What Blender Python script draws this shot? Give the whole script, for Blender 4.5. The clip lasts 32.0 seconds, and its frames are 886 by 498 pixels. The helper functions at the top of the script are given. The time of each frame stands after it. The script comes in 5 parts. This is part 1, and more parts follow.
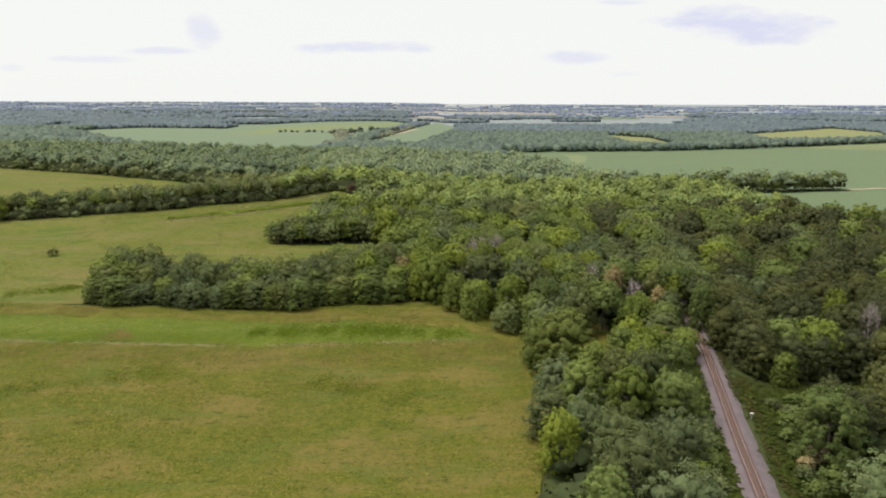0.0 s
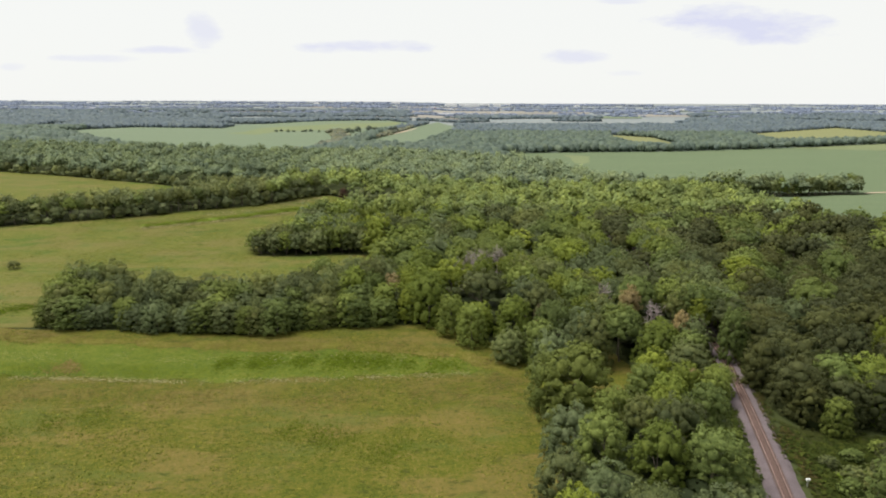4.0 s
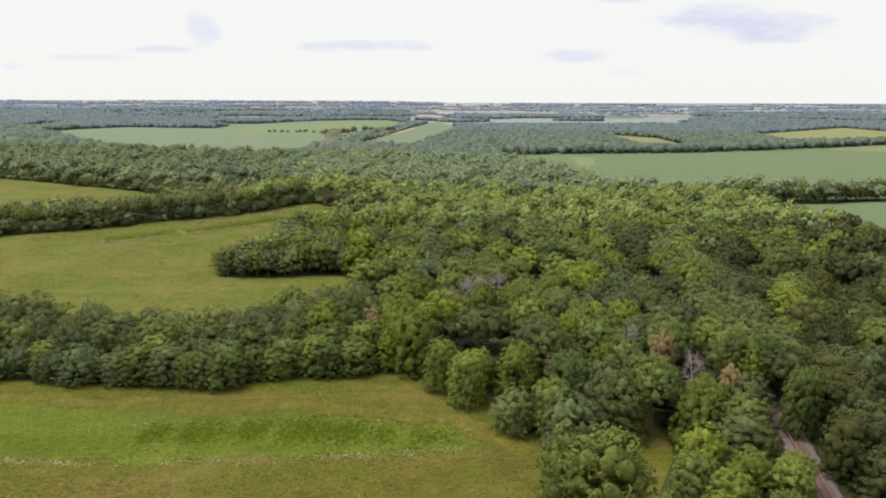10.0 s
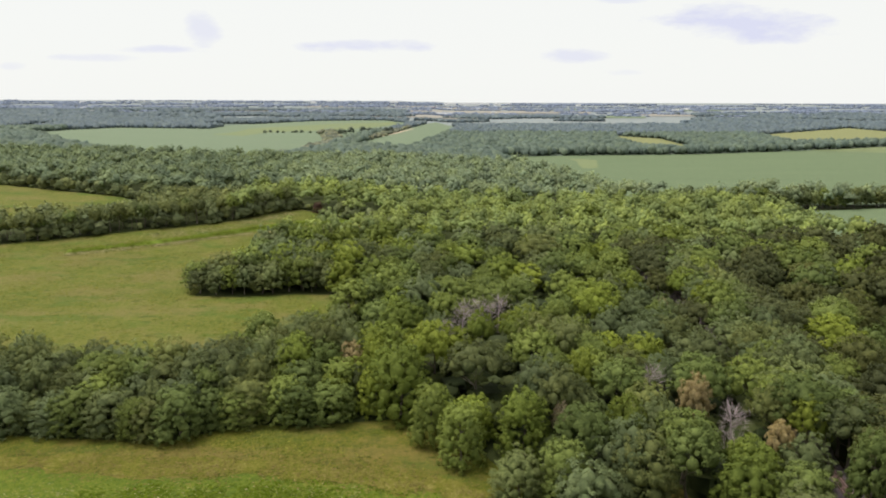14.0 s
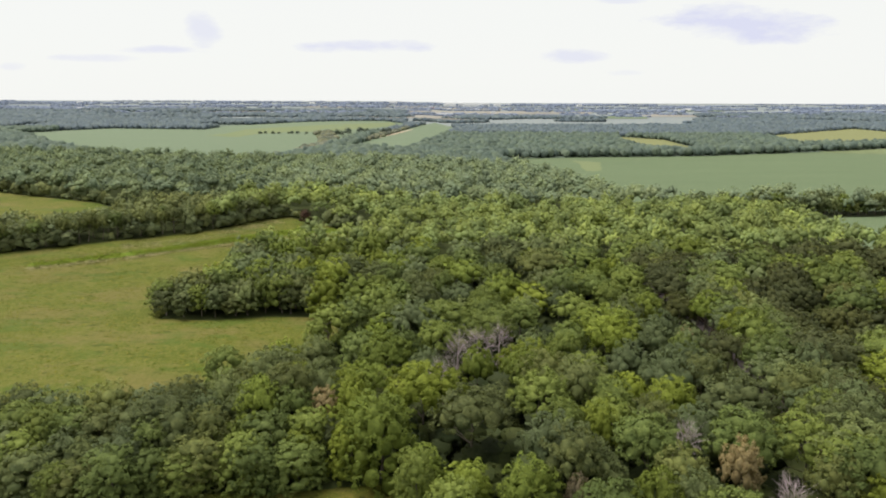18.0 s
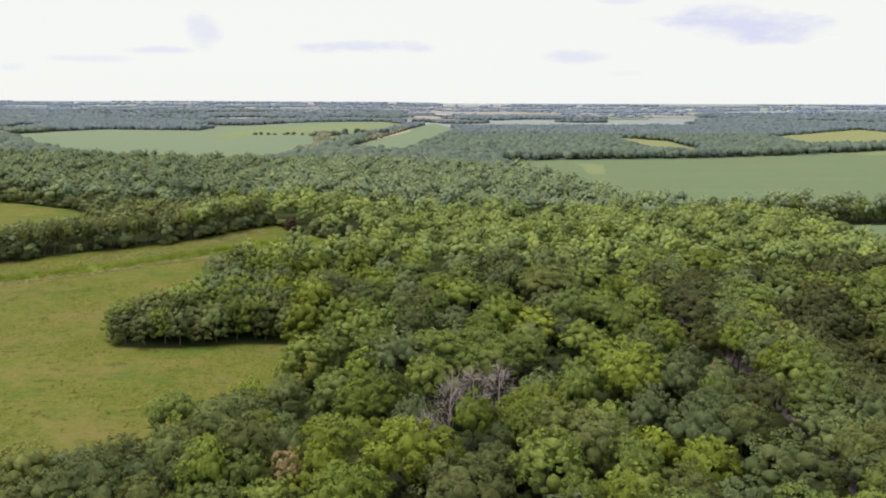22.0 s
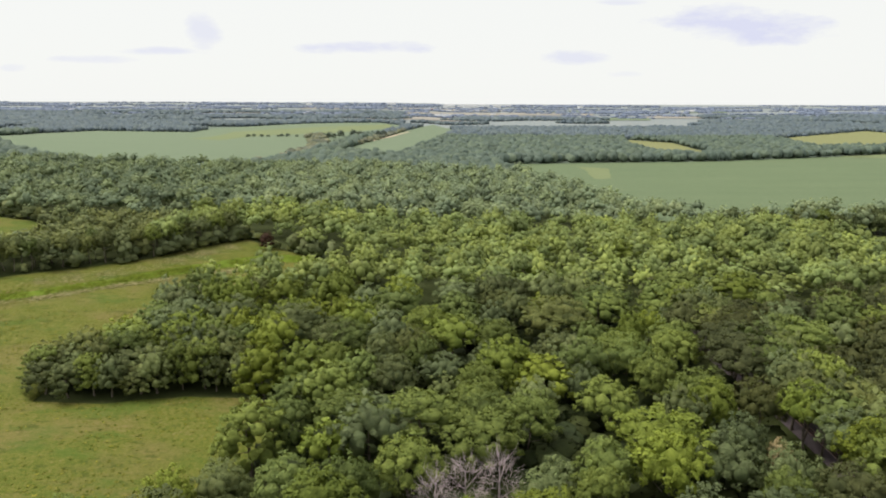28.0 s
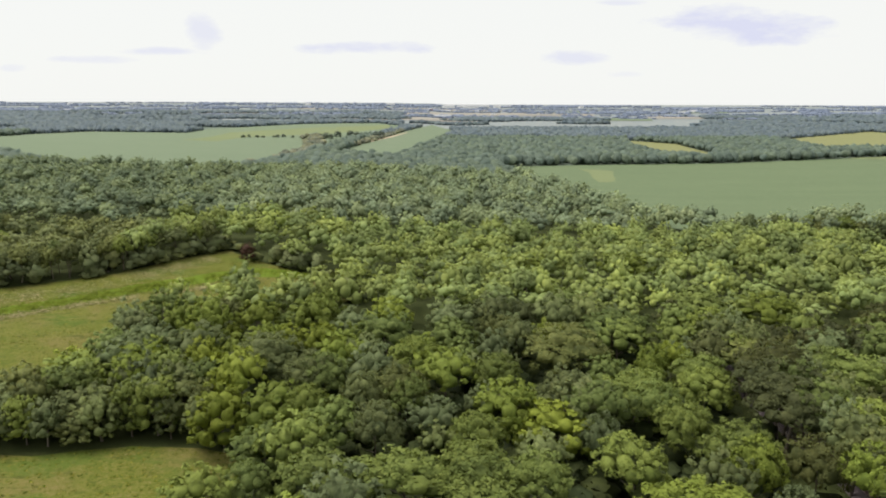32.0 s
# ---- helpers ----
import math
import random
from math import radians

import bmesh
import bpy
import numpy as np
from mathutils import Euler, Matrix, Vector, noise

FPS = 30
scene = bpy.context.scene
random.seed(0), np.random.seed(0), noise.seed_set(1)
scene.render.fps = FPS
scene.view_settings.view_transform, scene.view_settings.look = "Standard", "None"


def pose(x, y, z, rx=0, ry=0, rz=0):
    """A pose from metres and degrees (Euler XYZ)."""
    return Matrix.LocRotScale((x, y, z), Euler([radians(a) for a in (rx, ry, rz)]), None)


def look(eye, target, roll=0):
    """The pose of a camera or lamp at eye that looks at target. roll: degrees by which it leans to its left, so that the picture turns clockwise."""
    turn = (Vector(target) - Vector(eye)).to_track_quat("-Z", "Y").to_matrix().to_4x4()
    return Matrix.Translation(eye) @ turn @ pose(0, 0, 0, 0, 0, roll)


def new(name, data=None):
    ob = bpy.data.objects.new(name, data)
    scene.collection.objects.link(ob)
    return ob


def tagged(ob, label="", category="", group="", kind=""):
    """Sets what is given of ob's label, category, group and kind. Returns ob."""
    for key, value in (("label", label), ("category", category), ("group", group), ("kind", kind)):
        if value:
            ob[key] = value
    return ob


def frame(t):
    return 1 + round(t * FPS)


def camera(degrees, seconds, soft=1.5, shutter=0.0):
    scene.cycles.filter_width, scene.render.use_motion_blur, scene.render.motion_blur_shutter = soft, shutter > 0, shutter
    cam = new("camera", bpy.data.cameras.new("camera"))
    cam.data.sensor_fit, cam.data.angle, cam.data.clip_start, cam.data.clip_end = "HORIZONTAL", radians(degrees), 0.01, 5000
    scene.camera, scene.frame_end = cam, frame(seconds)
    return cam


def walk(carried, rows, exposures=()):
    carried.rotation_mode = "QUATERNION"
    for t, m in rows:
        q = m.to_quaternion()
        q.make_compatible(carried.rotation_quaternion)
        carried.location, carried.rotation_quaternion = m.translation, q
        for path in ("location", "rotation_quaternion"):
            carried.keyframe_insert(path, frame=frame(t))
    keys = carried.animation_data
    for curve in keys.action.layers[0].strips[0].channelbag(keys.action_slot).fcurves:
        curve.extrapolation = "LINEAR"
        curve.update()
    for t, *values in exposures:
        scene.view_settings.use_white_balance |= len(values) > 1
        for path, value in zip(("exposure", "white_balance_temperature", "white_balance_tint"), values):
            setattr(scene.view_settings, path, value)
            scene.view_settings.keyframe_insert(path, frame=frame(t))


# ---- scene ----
cam = camera(66.0, 32.0, soft=2.0)

# ---- camera path: seconds, x, y, tilt ----
PATH = [
    (0, -2.66, -11.67, 77.87), (1, -2.18, -4.11, 77.85), (2, -1.70, 3.42, 77.83), (3.5, -0.95, 14.70, 77.81),
    (5.5, 0.09, 29.77, 77.78), (7, 0.89, 41.12, 77.76), (9, 1.98, 56.33, 77.75), (11, 3.09, 71.57, 77.74),
    (13, 4.22, 86.79, 77.74), (14.5, 5.07, 98.13, 77.75), (16.5, 6.21, 113.11, 77.76), (18, 7.06, 124.18, 77.77),
    (20, 8.19, 138.67, 77.79), (22, 9.32, 152.82, 77.81), (24, 10.42, 166.65, 77.84), (25.5, 11.23, 176.83, 77.86),
    (27.5, 12.28, 190.26, 77.87), (29, 13.05, 200.33, 77.88), (30.5, 13.79, 210.52, 77.89), (32, 14.51, 220.96, 77.89),
]
EYE = 78.8
walk(cam, [(t, pose(x, y, EYE, tilt, 0, 0) @ pose(0, 0, 0, 0, 0, 0.15)) for t, x, y, tilt in PATH])

# ---- sky and sun ----
SUN_ELEV, SUN_AZ = 64.0, -70.0   # degrees; azimuth from straight ahead, to the right
CLOUDS = [
    (0.4100, 0.1060, 0.1380, 0.0280, 0.95),
    (-0.1074, 0.0752, 0.0956, 0.0107, 0.75),
    (0.1837, 0.0629, 0.0575, 0.0107, 0.6),
    (-0.3369, 0.0952, 0.027, 0.0316, 0.55),
    (-0.3946, 0.0699, 0.0598, 0.0069, 0.6),
    (-0.4915, 0.0581, 0.064, 0.0062, 0.4),
    (0.2434, 0.1365, 0.0393, 0.0045, 0.5),
    (-0.6129, 0.0462, 0.024, 0.0062, 0.3),
    (0.2569, 0.0398, 0.0305, 0.0047, 0.25),
]
world = bpy.data.worlds.new("sky")
scene.world = world
world.use_nodes = True
wt = world.node_tree
wt.nodes.clear()


def wn(kind, **kw):
    n = wt.nodes.new(kind)
    for k, v in kw.items():
        n.inputs[k].default_value = v
    return n


def wmath(op, a, b=None, clamp=False):
    n = wt.nodes.new("ShaderNodeMath")
    n.operation, n.use_clamp = op, clamp
    for i, v in enumerate((a, b)):
        if v is None:
            continue
        if isinstance(v, (int, float)):
            n.inputs[i].default_value = v
        else:
            wt.links.new(v, n.inputs[i])
    return n.outputs[0]


def wmix(fac, a, b):
    n = wt.nodes.new("ShaderNodeMix")
    n.data_type = "RGBA"
    for sock, v in ((n.inputs[0], fac), (n.inputs[6], a), (n.inputs[7], b)):
        if isinstance(v, (int, float, tuple)):
            sock.default_value = v
        else:
            wt.links.new(v, sock)
    return n.outputs[2]


sky = wt.nodes.new("ShaderNodeTexSky")
sky.sky_type, sky.sun_disc = "NISHITA", False
sky.sun_elevation, sky.sun_rotation = radians(SUN_ELEV), radians(SUN_AZ)
coord = wt.nodes.new("ShaderNodeTexCoord")
sep = wt.nodes.new("ShaderNodeSeparateXYZ")
wt.links.new(coord.outputs["Generated"], sep.inputs[0])
ahead = wmath("MAXIMUM", sep.outputs[1], 0.05)
puff = wn("ShaderNodeTexNoise", Scale=11.0, Detail=6.0, Roughness=0.62)
flat = wt.nodes.new("ShaderNodeMapping")
flat.inputs["Scale"].default_value = (1, 1, 3.2)
wt.links.new(coord.outputs["Generated"], flat.inputs[0])
wt.links.new(flat.outputs[0], puff.inputs["Vector"])
wob = wmath("MULTIPLY", wmath("SUBTRACT", puff.outputs["Fac"], 0.52), 3.4)
u, v = wmath("DIVIDE", sep.outputs[0], ahead), wmath("DIVIDE", sep.outputs[2], ahead)
grey = None
# thin grey-violet cloud bases: centre and half-size as tangents, and weight
for cu, cv, ru, rv, wgt in CLOUDS:
    du, dv = wmath("DIVIDE", wmath("SUBTRACT", u, cu), ru), wmath("DIVIDE", wmath("SUBTRACT", v, cv), rv)
    d2 = wmath("ADD", wmath("MULTIPLY", du, du), wmath("MULTIPLY", dv, dv))
    body = wmath("ADD", wmath("SUBTRACT", 1.0, d2), wob)
    body = wmath("MULTIPLY", wmath("MULTIPLY", body, 1.1, True), wgt)
    grey = body if grey is None else wmath("MAXIMUM", grey, body)
cover = wmix(0.96, sky.outputs[0], (9.4, 9.5, 9.25, 1))
clouded = wmix(grey, cover, (7.1, 7.3, 9.0, 1))
back = wn("ShaderNodeBackground", Strength=0.1)
wt.links.new(clouded, back.inputs["Color"])
out = wt.nodes.new("ShaderNodeOutputWorld")
wt.links.new(back.outputs[0], out.inputs[0])

sun = new("sun", bpy.data.lights.new("sun", "SUN"))
sun.data.energy, sun.data.angle, sun.data.color = 5.0, radians(40), (1.0, 0.95, 0.85)
el, az = radians(SUN_ELEV), radians(SUN_AZ)
sun.matrix_world = look((0, 0, 300), (-math.sin(az) * math.cos(el) * 300, -math.cos(az) * math.cos(el) * 300, 300 - math.sin(el) * 300))


# ---- materials ----
def material(name):
    m = bpy.data.materials.new(name)
    m.use_nodes = True
    nt = m.node_tree
    bsdf = nt.nodes["Principled BSDF"]
    return m, nt, bsdf


def node(nt, kind, **kw):
    n = nt.nodes.new(kind)
    for k, val in kw.items():
        n.inputs[k.replace("_", " ")].default_value = val
    return n


def ramp(nt, src, stops):
    r = nt.nodes.new("ShaderNodeValToRGB")
    els = r.color_ramp.elements
    while len(els) < len(stops):
        els.new(0.5)
    for e, (p, c) in zip(els, stops):
        e.position, e.color = p, (*c, 1)
    nt.links.new(src, r.inputs[0])
    return r.outputs[0]


def mixc(nt, fac, a, b, blend="MIX"):
    n = nt.nodes.new("ShaderNodeMix")
    n.data_type, n.blend_type = "RGBA", blend
    for sock, val in ((n.inputs[0], fac), (n.inputs[6], a), (n.inputs[7], b)):
        if isinstance(val, (int, float)):
            sock.default_value = val
        elif isinstance(val, tuple):
            sock.default_value = (*val, 1)
        else:
            nt.links.new(val, sock)
    return n.outputs[2]


def where(nt, stretch=None):
    g = nt.nodes.new("ShaderNodeNewGeometry")
    if stretch is None:
        return g.outputs["Position"]
    mp = nt.nodes.new("ShaderNodeMapping")
    mp.inputs["Scale"].default_value = stretch
    nt.links.new(g.outputs["Position"], mp.inputs[0])
    return mp.outputs[0]


def noisy(nt, scale, detail=4.0, rough=0.6, vec=None):
    n = node(nt, "ShaderNodeTexNoise", Scale=scale, Detail=detail, Roughness=rough)
    nt.links.new(vec if vec is not None else where(nt), n.inputs["Vector"])
    return n.outputs["Fac"]


def bumped(nt, bsdf, src, strength, dist):
    b = node(nt, "ShaderNodeBump", Strength=strength, Distance=dist)
    nt.links.new(src, b.inputs["Height"])
    nt.links.new(b.outputs[0], bsdf.inputs["Normal"])


def leaf_material(name, dark, light, joined=False, thin=0.25, vary=1.0, gloss=0.12):
    """Foliage: every leaf clump its own tone, every tree its own cast."""
    m, nt, bsdf = material(name)
    geo = nt.nodes.new("ShaderNodeNewGeometry")
    tone = ramp(nt, geo.outputs["Random Per Island"], [(0.0, dark), (1.0, light)])
    if joined:
        att = nt.nodes.new("ShaderNodeAttribute")
        att.attribute_name = "cast"
        hsv = nt.nodes.new("ShaderNodeSeparateColor")
        nt.links.new(att.outputs["Color"], hsv.inputs[0])
        cast, cast2 = hsv.outputs[0], hsv.outputs[1]
    else:
        info = nt.nodes.new("ShaderNodeObjectInfo")
        cast = info.outputs["Random"]
        frac = nt.nodes.new("ShaderNodeMath")
        frac.operation = "FRACT"
        mul = nt.nodes.new("ShaderNodeMath")
        mul.operation = "MULTIPLY"
        mul.inputs[1].default_value = 17.31
        nt.links.new(cast, mul.inputs[0])
        nt.links.new(mul.outputs[0], frac.inputs[0])
        cast2 = frac.outputs[0]
    def soft_(c):
        return tuple(1 + (q - 1) * vary for q in c)

    hue = ramp(nt, cast, [(0.0, soft_((0.82, 0.87, 0.86))), (0.35, soft_((0.9, 0.94, 0.96))), (0.7, soft_((1.04, 1.04, 0.88))), (1.0, soft_((1.13, 1.12, 0.88)))])
    col = mixc(nt, 1.0, tone, hue, "MULTIPLY")
    value = ramp(nt, cast2, [(0.0, soft_((0.68, 0.69, 0.7))), (0.5, soft_((0.95, 0.95, 0.95))), (1.0, soft_((1.2, 1.2, 1.18)))])
    col = mixc(nt, 1.0, col, value, "MULTIPLY")
    mott = noisy(nt, 1.1 if not joined else 0.5, 5, 0.75)
    bumped(nt, bsdf, mott, 0.45, 0.3)
    col = mixc(nt, 1.0, col, ramp(nt, mott, [(0.34, soft_((0.74, 0.76, 0.77))), (0.5, (1, 1, 1)), (0.66, soft_((1.18, 1.16, 1.1)))]), "MULTIPLY")
    bsdf.inputs["Roughness"].default_value = 0.7
    bsdf.inputs["Specular IOR Level"].default_value = gloss
    nt.links.new(col, bsdf.inputs["Base Color"])
    tr = nt.nodes.new("ShaderNodeBsdfTranslucent")
    nt.links.new(mixc(nt, 1.0, col, (1.15, 1.1, 0.6), "MULTIPLY"), tr.inputs["Color"])
    mx = nt.nodes.new("ShaderNodeMixShader")
    mx.inputs[0].default_value = thin
    nt.links.new(bsdf.outputs[0], mx.inputs[1])
    nt.links.new(tr.outputs[0], mx.inputs[2])
    nt.links.new(mx.outputs[0], nt.nodes["Material Output"].inputs[0])
    return m


LEAF = {
    "oak_tree": leaf_material("oak_leaves", (0.093, 0.112, 0.046), (0.144, 0.157, 0.059)),
    "maple_tree": leaf_material("maple_leaves", (0.133, 0.168, 0.029), (0.200, 0.235, 0.044)),
    "cottonwood_tree": leaf_material("cottonwood_leaves", (0.106, 0.133, 0.057), (0.160, 0.185, 0.085)),
    "ash_tree": leaf_material("ash_leaves", (0.113, 0.147, 0.041), (0.175, 0.210, 0.060)),
}
# Paler than the near leaves: a slight haze is put into the colour.
WOODS_HAZE_LEAF = leaf_material("hazed_woodland_leaves", (0.198, 0.245, 0.085), (0.255, 0.297, 0.107), joined=True)
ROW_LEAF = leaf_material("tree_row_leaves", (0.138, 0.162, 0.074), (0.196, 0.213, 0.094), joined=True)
# Next two get extra blue, haze painted into the leaf colour.
LEFT_HAZE_LEAF = leaf_material("hazed_oakwood_leaves", (0.139, 0.180, 0.108), (0.196, 0.236, 0.142), joined=True, vary=0.85)
FAR_HAZE_LEAF = leaf_material("far_hazed_leaves", (0.180, 0.226, 0.138), (0.238, 0.280, 0.172), joined=True, vary=0.85)
# Three leaf tones with aerial haze put into the colour, bluer with distance.
DISTANT_HAZE_LEAF = leaf_material("distant_hazed_leaves", (0.090, 0.121, 0.102), (0.125, 0.160, 0.129), joined=True, vary=0.6)
FARTHEST_HAZE_LEAF = leaf_material("farthest_hazed_leaves", (0.106, 0.137, 0.163), (0.134, 0.165, 0.193), joined=True, vary=0.6)
HAZE_LEAF = leaf_material("haze_tinted_leaves", (0.149, 0.180, 0.257), (0.162, 0.194, 0.273), joined=True, thin=0.1, vary=0.3)
# Darker copy of the oak leaves, for oaks right of the railway.
DARK_OAK_LEAF = leaf_material("hickory_leaves", (0.064, 0.074, 0.03), (0.093, 0.098, 0.037))
BROWN_LEAF = leaf_material("withered_leaves", (0.235, 0.180, 0.110), (0.350, 0.285, 0.175))
RED_LEAF = leaf_material("reddish_leaves", (0.072, 0.038, 0.030), (0.111, 0.060, 0.045))


def bark_material(name, a, b):
    m, nt, bsdf = material(name)
    n = noisy(nt, 3.0, 5, 0.65, where(nt, (1, 1, 0.25)))
    nt.links.new(ramp(nt, n, [(0.3, a), (0.7, b)]), bsdf.inputs["Base Color"])
    bsdf.inputs["Roughness"].default_value = 0.9
    bumped(nt, bsdf, n, 0.6, 0.05)
    return m


BARK = bark_material("bark", (0.06, 0.048, 0.036), (0.17, 0.14, 0.11))
DEAD_WOOD = bark_material("bare_grey_wood", (0.27, 0.215, 0.215), (0.44, 0.37, 0.375))


def field_material(name, stops, stretch, clump=0.32, fine=1.0, tint=None, relief=0.25):
    """Meadow or crop: broad drifts, clumps and blades."""
    m, nt, bsdf = material(name)
    broad = noisy(nt, 0.022, 4, 0.55, where(nt, stretch))
    mid = noisy(nt, 0.14, 4, 0.6, where(nt, stretch))
    small = noisy(nt, clump, 6, 0.75)
    grain = noisy(nt, fine, 4, 0.8)
    mix = mixc(nt, 0.5, broad, mid)
    mix = mixc(nt, 0.4, mix, small)
    mix = mixc(nt, 0.5, mix, grain)
    mix = mixc(nt, 0.32, mix, noisy(nt, fine * 3.5, 3, 0.7))
    col = ramp(nt, mix, stops)
    for scale_, lo_, hi_, c_ in tint or ():
        spot = ramp(nt, noisy(nt, scale_, 6, 0.68, where(nt, (0.7, 1.5, 1))), [(lo_ - 0.03, (0, 0, 0)), (hi_ - 0.04, (0.9, 0.9, 0.9))])
        col = mixc(nt, spot, col, mixc(nt, 1.0, mixc(nt, 0.45, col, (0.09, 0.092, 0.025)), c_, "MULTIPLY"))
    nt.links.new(col, bsdf.inputs["Base Color"])
    bsdf.inputs["Roughness"].default_value = 0.95
    bsdf.inputs["Specular IOR Level"].default_value = 0.1
    bumped(nt, bsdf, mixc(nt, 0.5, small, grain), 0.7, relief)
    return m


MEADOW = field_material("meadow", [(0.41, (0.031, 0.046, 0.005)), (0.465, (0.059, 0.073, 0.009)), (0.51, (0.086, 0.086, 0.011)), (0.555, (0.108, 0.095, 0.018)), (0.61, (0.154, 0.127, 0.052))], (1, 1, 1), tint=[(0.035, 0.5, 0.62, (1.35, 1.08, 1.4)), (0.05, 0.55, 0.66, (0.84, 0.98, 0.8)), (0.3, 0.6, 0.68, (0.55, 0.62, 0.5))], relief=0.4)
UPPER_MEADOW = field_material("upper_meadow", [(0.41, (0.042, 0.060, 0.009)), (0.465, (0.075, 0.092, 0.014)), (0.51, (0.099, 0.106, 0.020)), (0.555, (0.120, 0.112, 0.029)), (0.61, (0.166, 0.141, 0.063))], (1, 1, 1), tint=[(0.03, 0.5, 0.62, (1.25, 1.08, 1.4)), (0.045, 0.55, 0.66, (0.72, 0.96, 0.7)), (0.25, 0.6, 0.68, (0.6, 0.68, 0.55))], relief=0.4)
STRIP = field_material("lush_strip", [(0.4, (0.035, 0.058, 0.008)), (0.47, (0.06, 0.088, 0.01)), (0.53, (0.09, 0.11, 0.013)), (0.6, (0.14, 0.13, 0.03))], (0.5, 1.6, 1), relief=0.5)
DRY = field_material("dry_grass", [(0.41, (0.05, 0.062, 0.006)), (0.5, (0.095, 0.092, 0.013)), (0.6, (0.17, 0.145, 0.045))], (0.4, 1.6, 1))
BEANS = field_material("bean_crop", [(0.4, (0.075, 0.106, 0.058)), (0.47, (0.092, 0.125, 0.069)), (0.53, (0.106, 0.139, 0.075)), (0.6, (0.133, 0.157, 0.092))], (0.25, 1.4, 1))
LIGHT_CROP = field_material("light_crop", [(0.4, (0.118, 0.146, 0.072)), (0.5, (0.136, 0.162, 0.080)), (0.6, (0.160, 0.180, 0.098))], (0.25, 1.4, 1))
SWALE = field_material("bright_grass", [(0.4, (0.06, 0.098, 0.008)), (0.5, (0.092, 0.135, 0.012)), (0.6, (0.13, 0.155, 0.025))], (0.5, 1.6, 1))
PALE_GRASS = field_material("bleached_grass", [(0.4, (0.1, 0.1, 0.03)), (0.5, (0.165, 0.155, 0.07)), (0.6, (0.25, 0.23, 0.14))], (0.5, 1.6, 1))
# Bean crop seen farther off: paler and bluer, haze put into the colour.
FAR_HAZE_CROP = field_material("far_hazed_crop", [(0.4, (0.104, 0.138, 0.090)), (0.5, (0.120, 0.156, 0.100)), (0.6, (0.145, 0.174, 0.116))], (0.25, 1.4, 1))
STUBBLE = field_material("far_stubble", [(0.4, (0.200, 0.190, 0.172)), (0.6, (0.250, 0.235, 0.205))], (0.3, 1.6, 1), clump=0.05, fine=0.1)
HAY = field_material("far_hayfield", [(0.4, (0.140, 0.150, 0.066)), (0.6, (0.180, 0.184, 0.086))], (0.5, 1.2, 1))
DIRT_GRASS = field_material("trodden_grass", [(0.4, (0.075, 0.066, 0.02)), (0.5, (0.11, 0.09, 0.035)), (0.6, (0.15, 0.12, 0.06))], (1, 1, 1))
FLOOR = field_material("forest_floor", [(0.3, (0.022, 0.03, 0.01)), (0.55, (0.045, 0.055, 0.018)), (0.75, (0.075, 0.07, 0.03))], (1, 1, 1))
# Floor lifted to the canopy's tone, imitating haze by colour.
FAR_HAZE_FLOOR = field_material("far_hazed_floor", [(0.4, (0.085, 0.11, 0.09)), (0.6, (0.11, 0.14, 0.11))], (1, 1, 1))
ROUGH = field_material("rough_grass", [(0.4, (0.014, 0.019, 0.005)), (0.5, (0.028, 0.034, 0.007)), (0.6, (0.047, 0.044, 0.013))], (1, 1, 1), relief=0.5)
# The blue-grey here is haze painted into the plain's colour.
HAZED_PLAIN = field_material("hazed_plain", [(0.42, (0.15, 0.18, 0.2)), (0.5, (0.175, 0.2, 0.205)), (0.57, (0.225, 0.23, 0.215))], (0.35, 1.8, 1), clump=0.02, fine=0.05)


def stone_material(name, a, b, scale):
    m, nt, bsdf = material(name)
    n = noisy(nt, scale, 6, 0.75)
    w = noisy(nt, 0.35, 4, 0.6)
    col = mixc(nt, 0.5, ramp(nt, n, [(0.3, a), (0.7, b)]), ramp(nt, w, [(0.3, a), (0.7, b)]))
    nt.links.new(col, bsdf.inputs["Base Color"])
    bsdf.inputs["Roughness"].default_value = 0.95
    bumped(nt, bsdf, n, 0.8, 0.06)
    return m


BALLAST = stone_material("ballast", (0.070, 0.054, 0.060), (0.133, 0.106, 0.115), 9.0)
FINES = stone_material("rusty_ballast", (0.052, 0.029, 0.026), (0.092, 0.054, 0.049), 6.0)
DIRT = stone_material("bare_soil", (0.26, 0.2, 0.13), (0.42, 0.35, 0.26), 0.4)
CONCRETE = stone_material("pale_paving", (0.55, 0.53, 0.5), (0.75, 0.73, 0.7), 0.3)


def plain_material(name, col, rough=0.6, metal=0.0, scale=1.0):
    m, nt, bsdf = material(name)
    n = noisy(nt, scale, 4, 0.6)
    nt.links.new(ramp(nt, n, [(0.3, tuple(c * 0.82 for c in col)), (0.7, col)]), bsdf.inputs["Base Color"])
    bsdf.inputs["Roughness"].default_value, bsdf.inputs["Metallic"].default_value = rough, metal
    return m


STEEL = plain_material("worn_rail_steel", (0.42, 0.3, 0.27), 0.45, 0.6)
TIMBER = plain_material("sleeper_timber", (0.12, 0.075, 0.06), 0.9)
WHITE_WALL = plain_material("white_siding", (0.8, 0.8, 0.8), 0.6)
GREY_ROOF = plain_material("grey_roofing", (0.3, 0.31, 0.33), 0.6)
RED_WALL = plain_material("red_barn_boards", (0.3, 0.09, 0.07), 0.8)
SIGN_GREY = plain_material("galvanised_steel", (0.6, 0.6, 0.6), 0.4, 0.5)


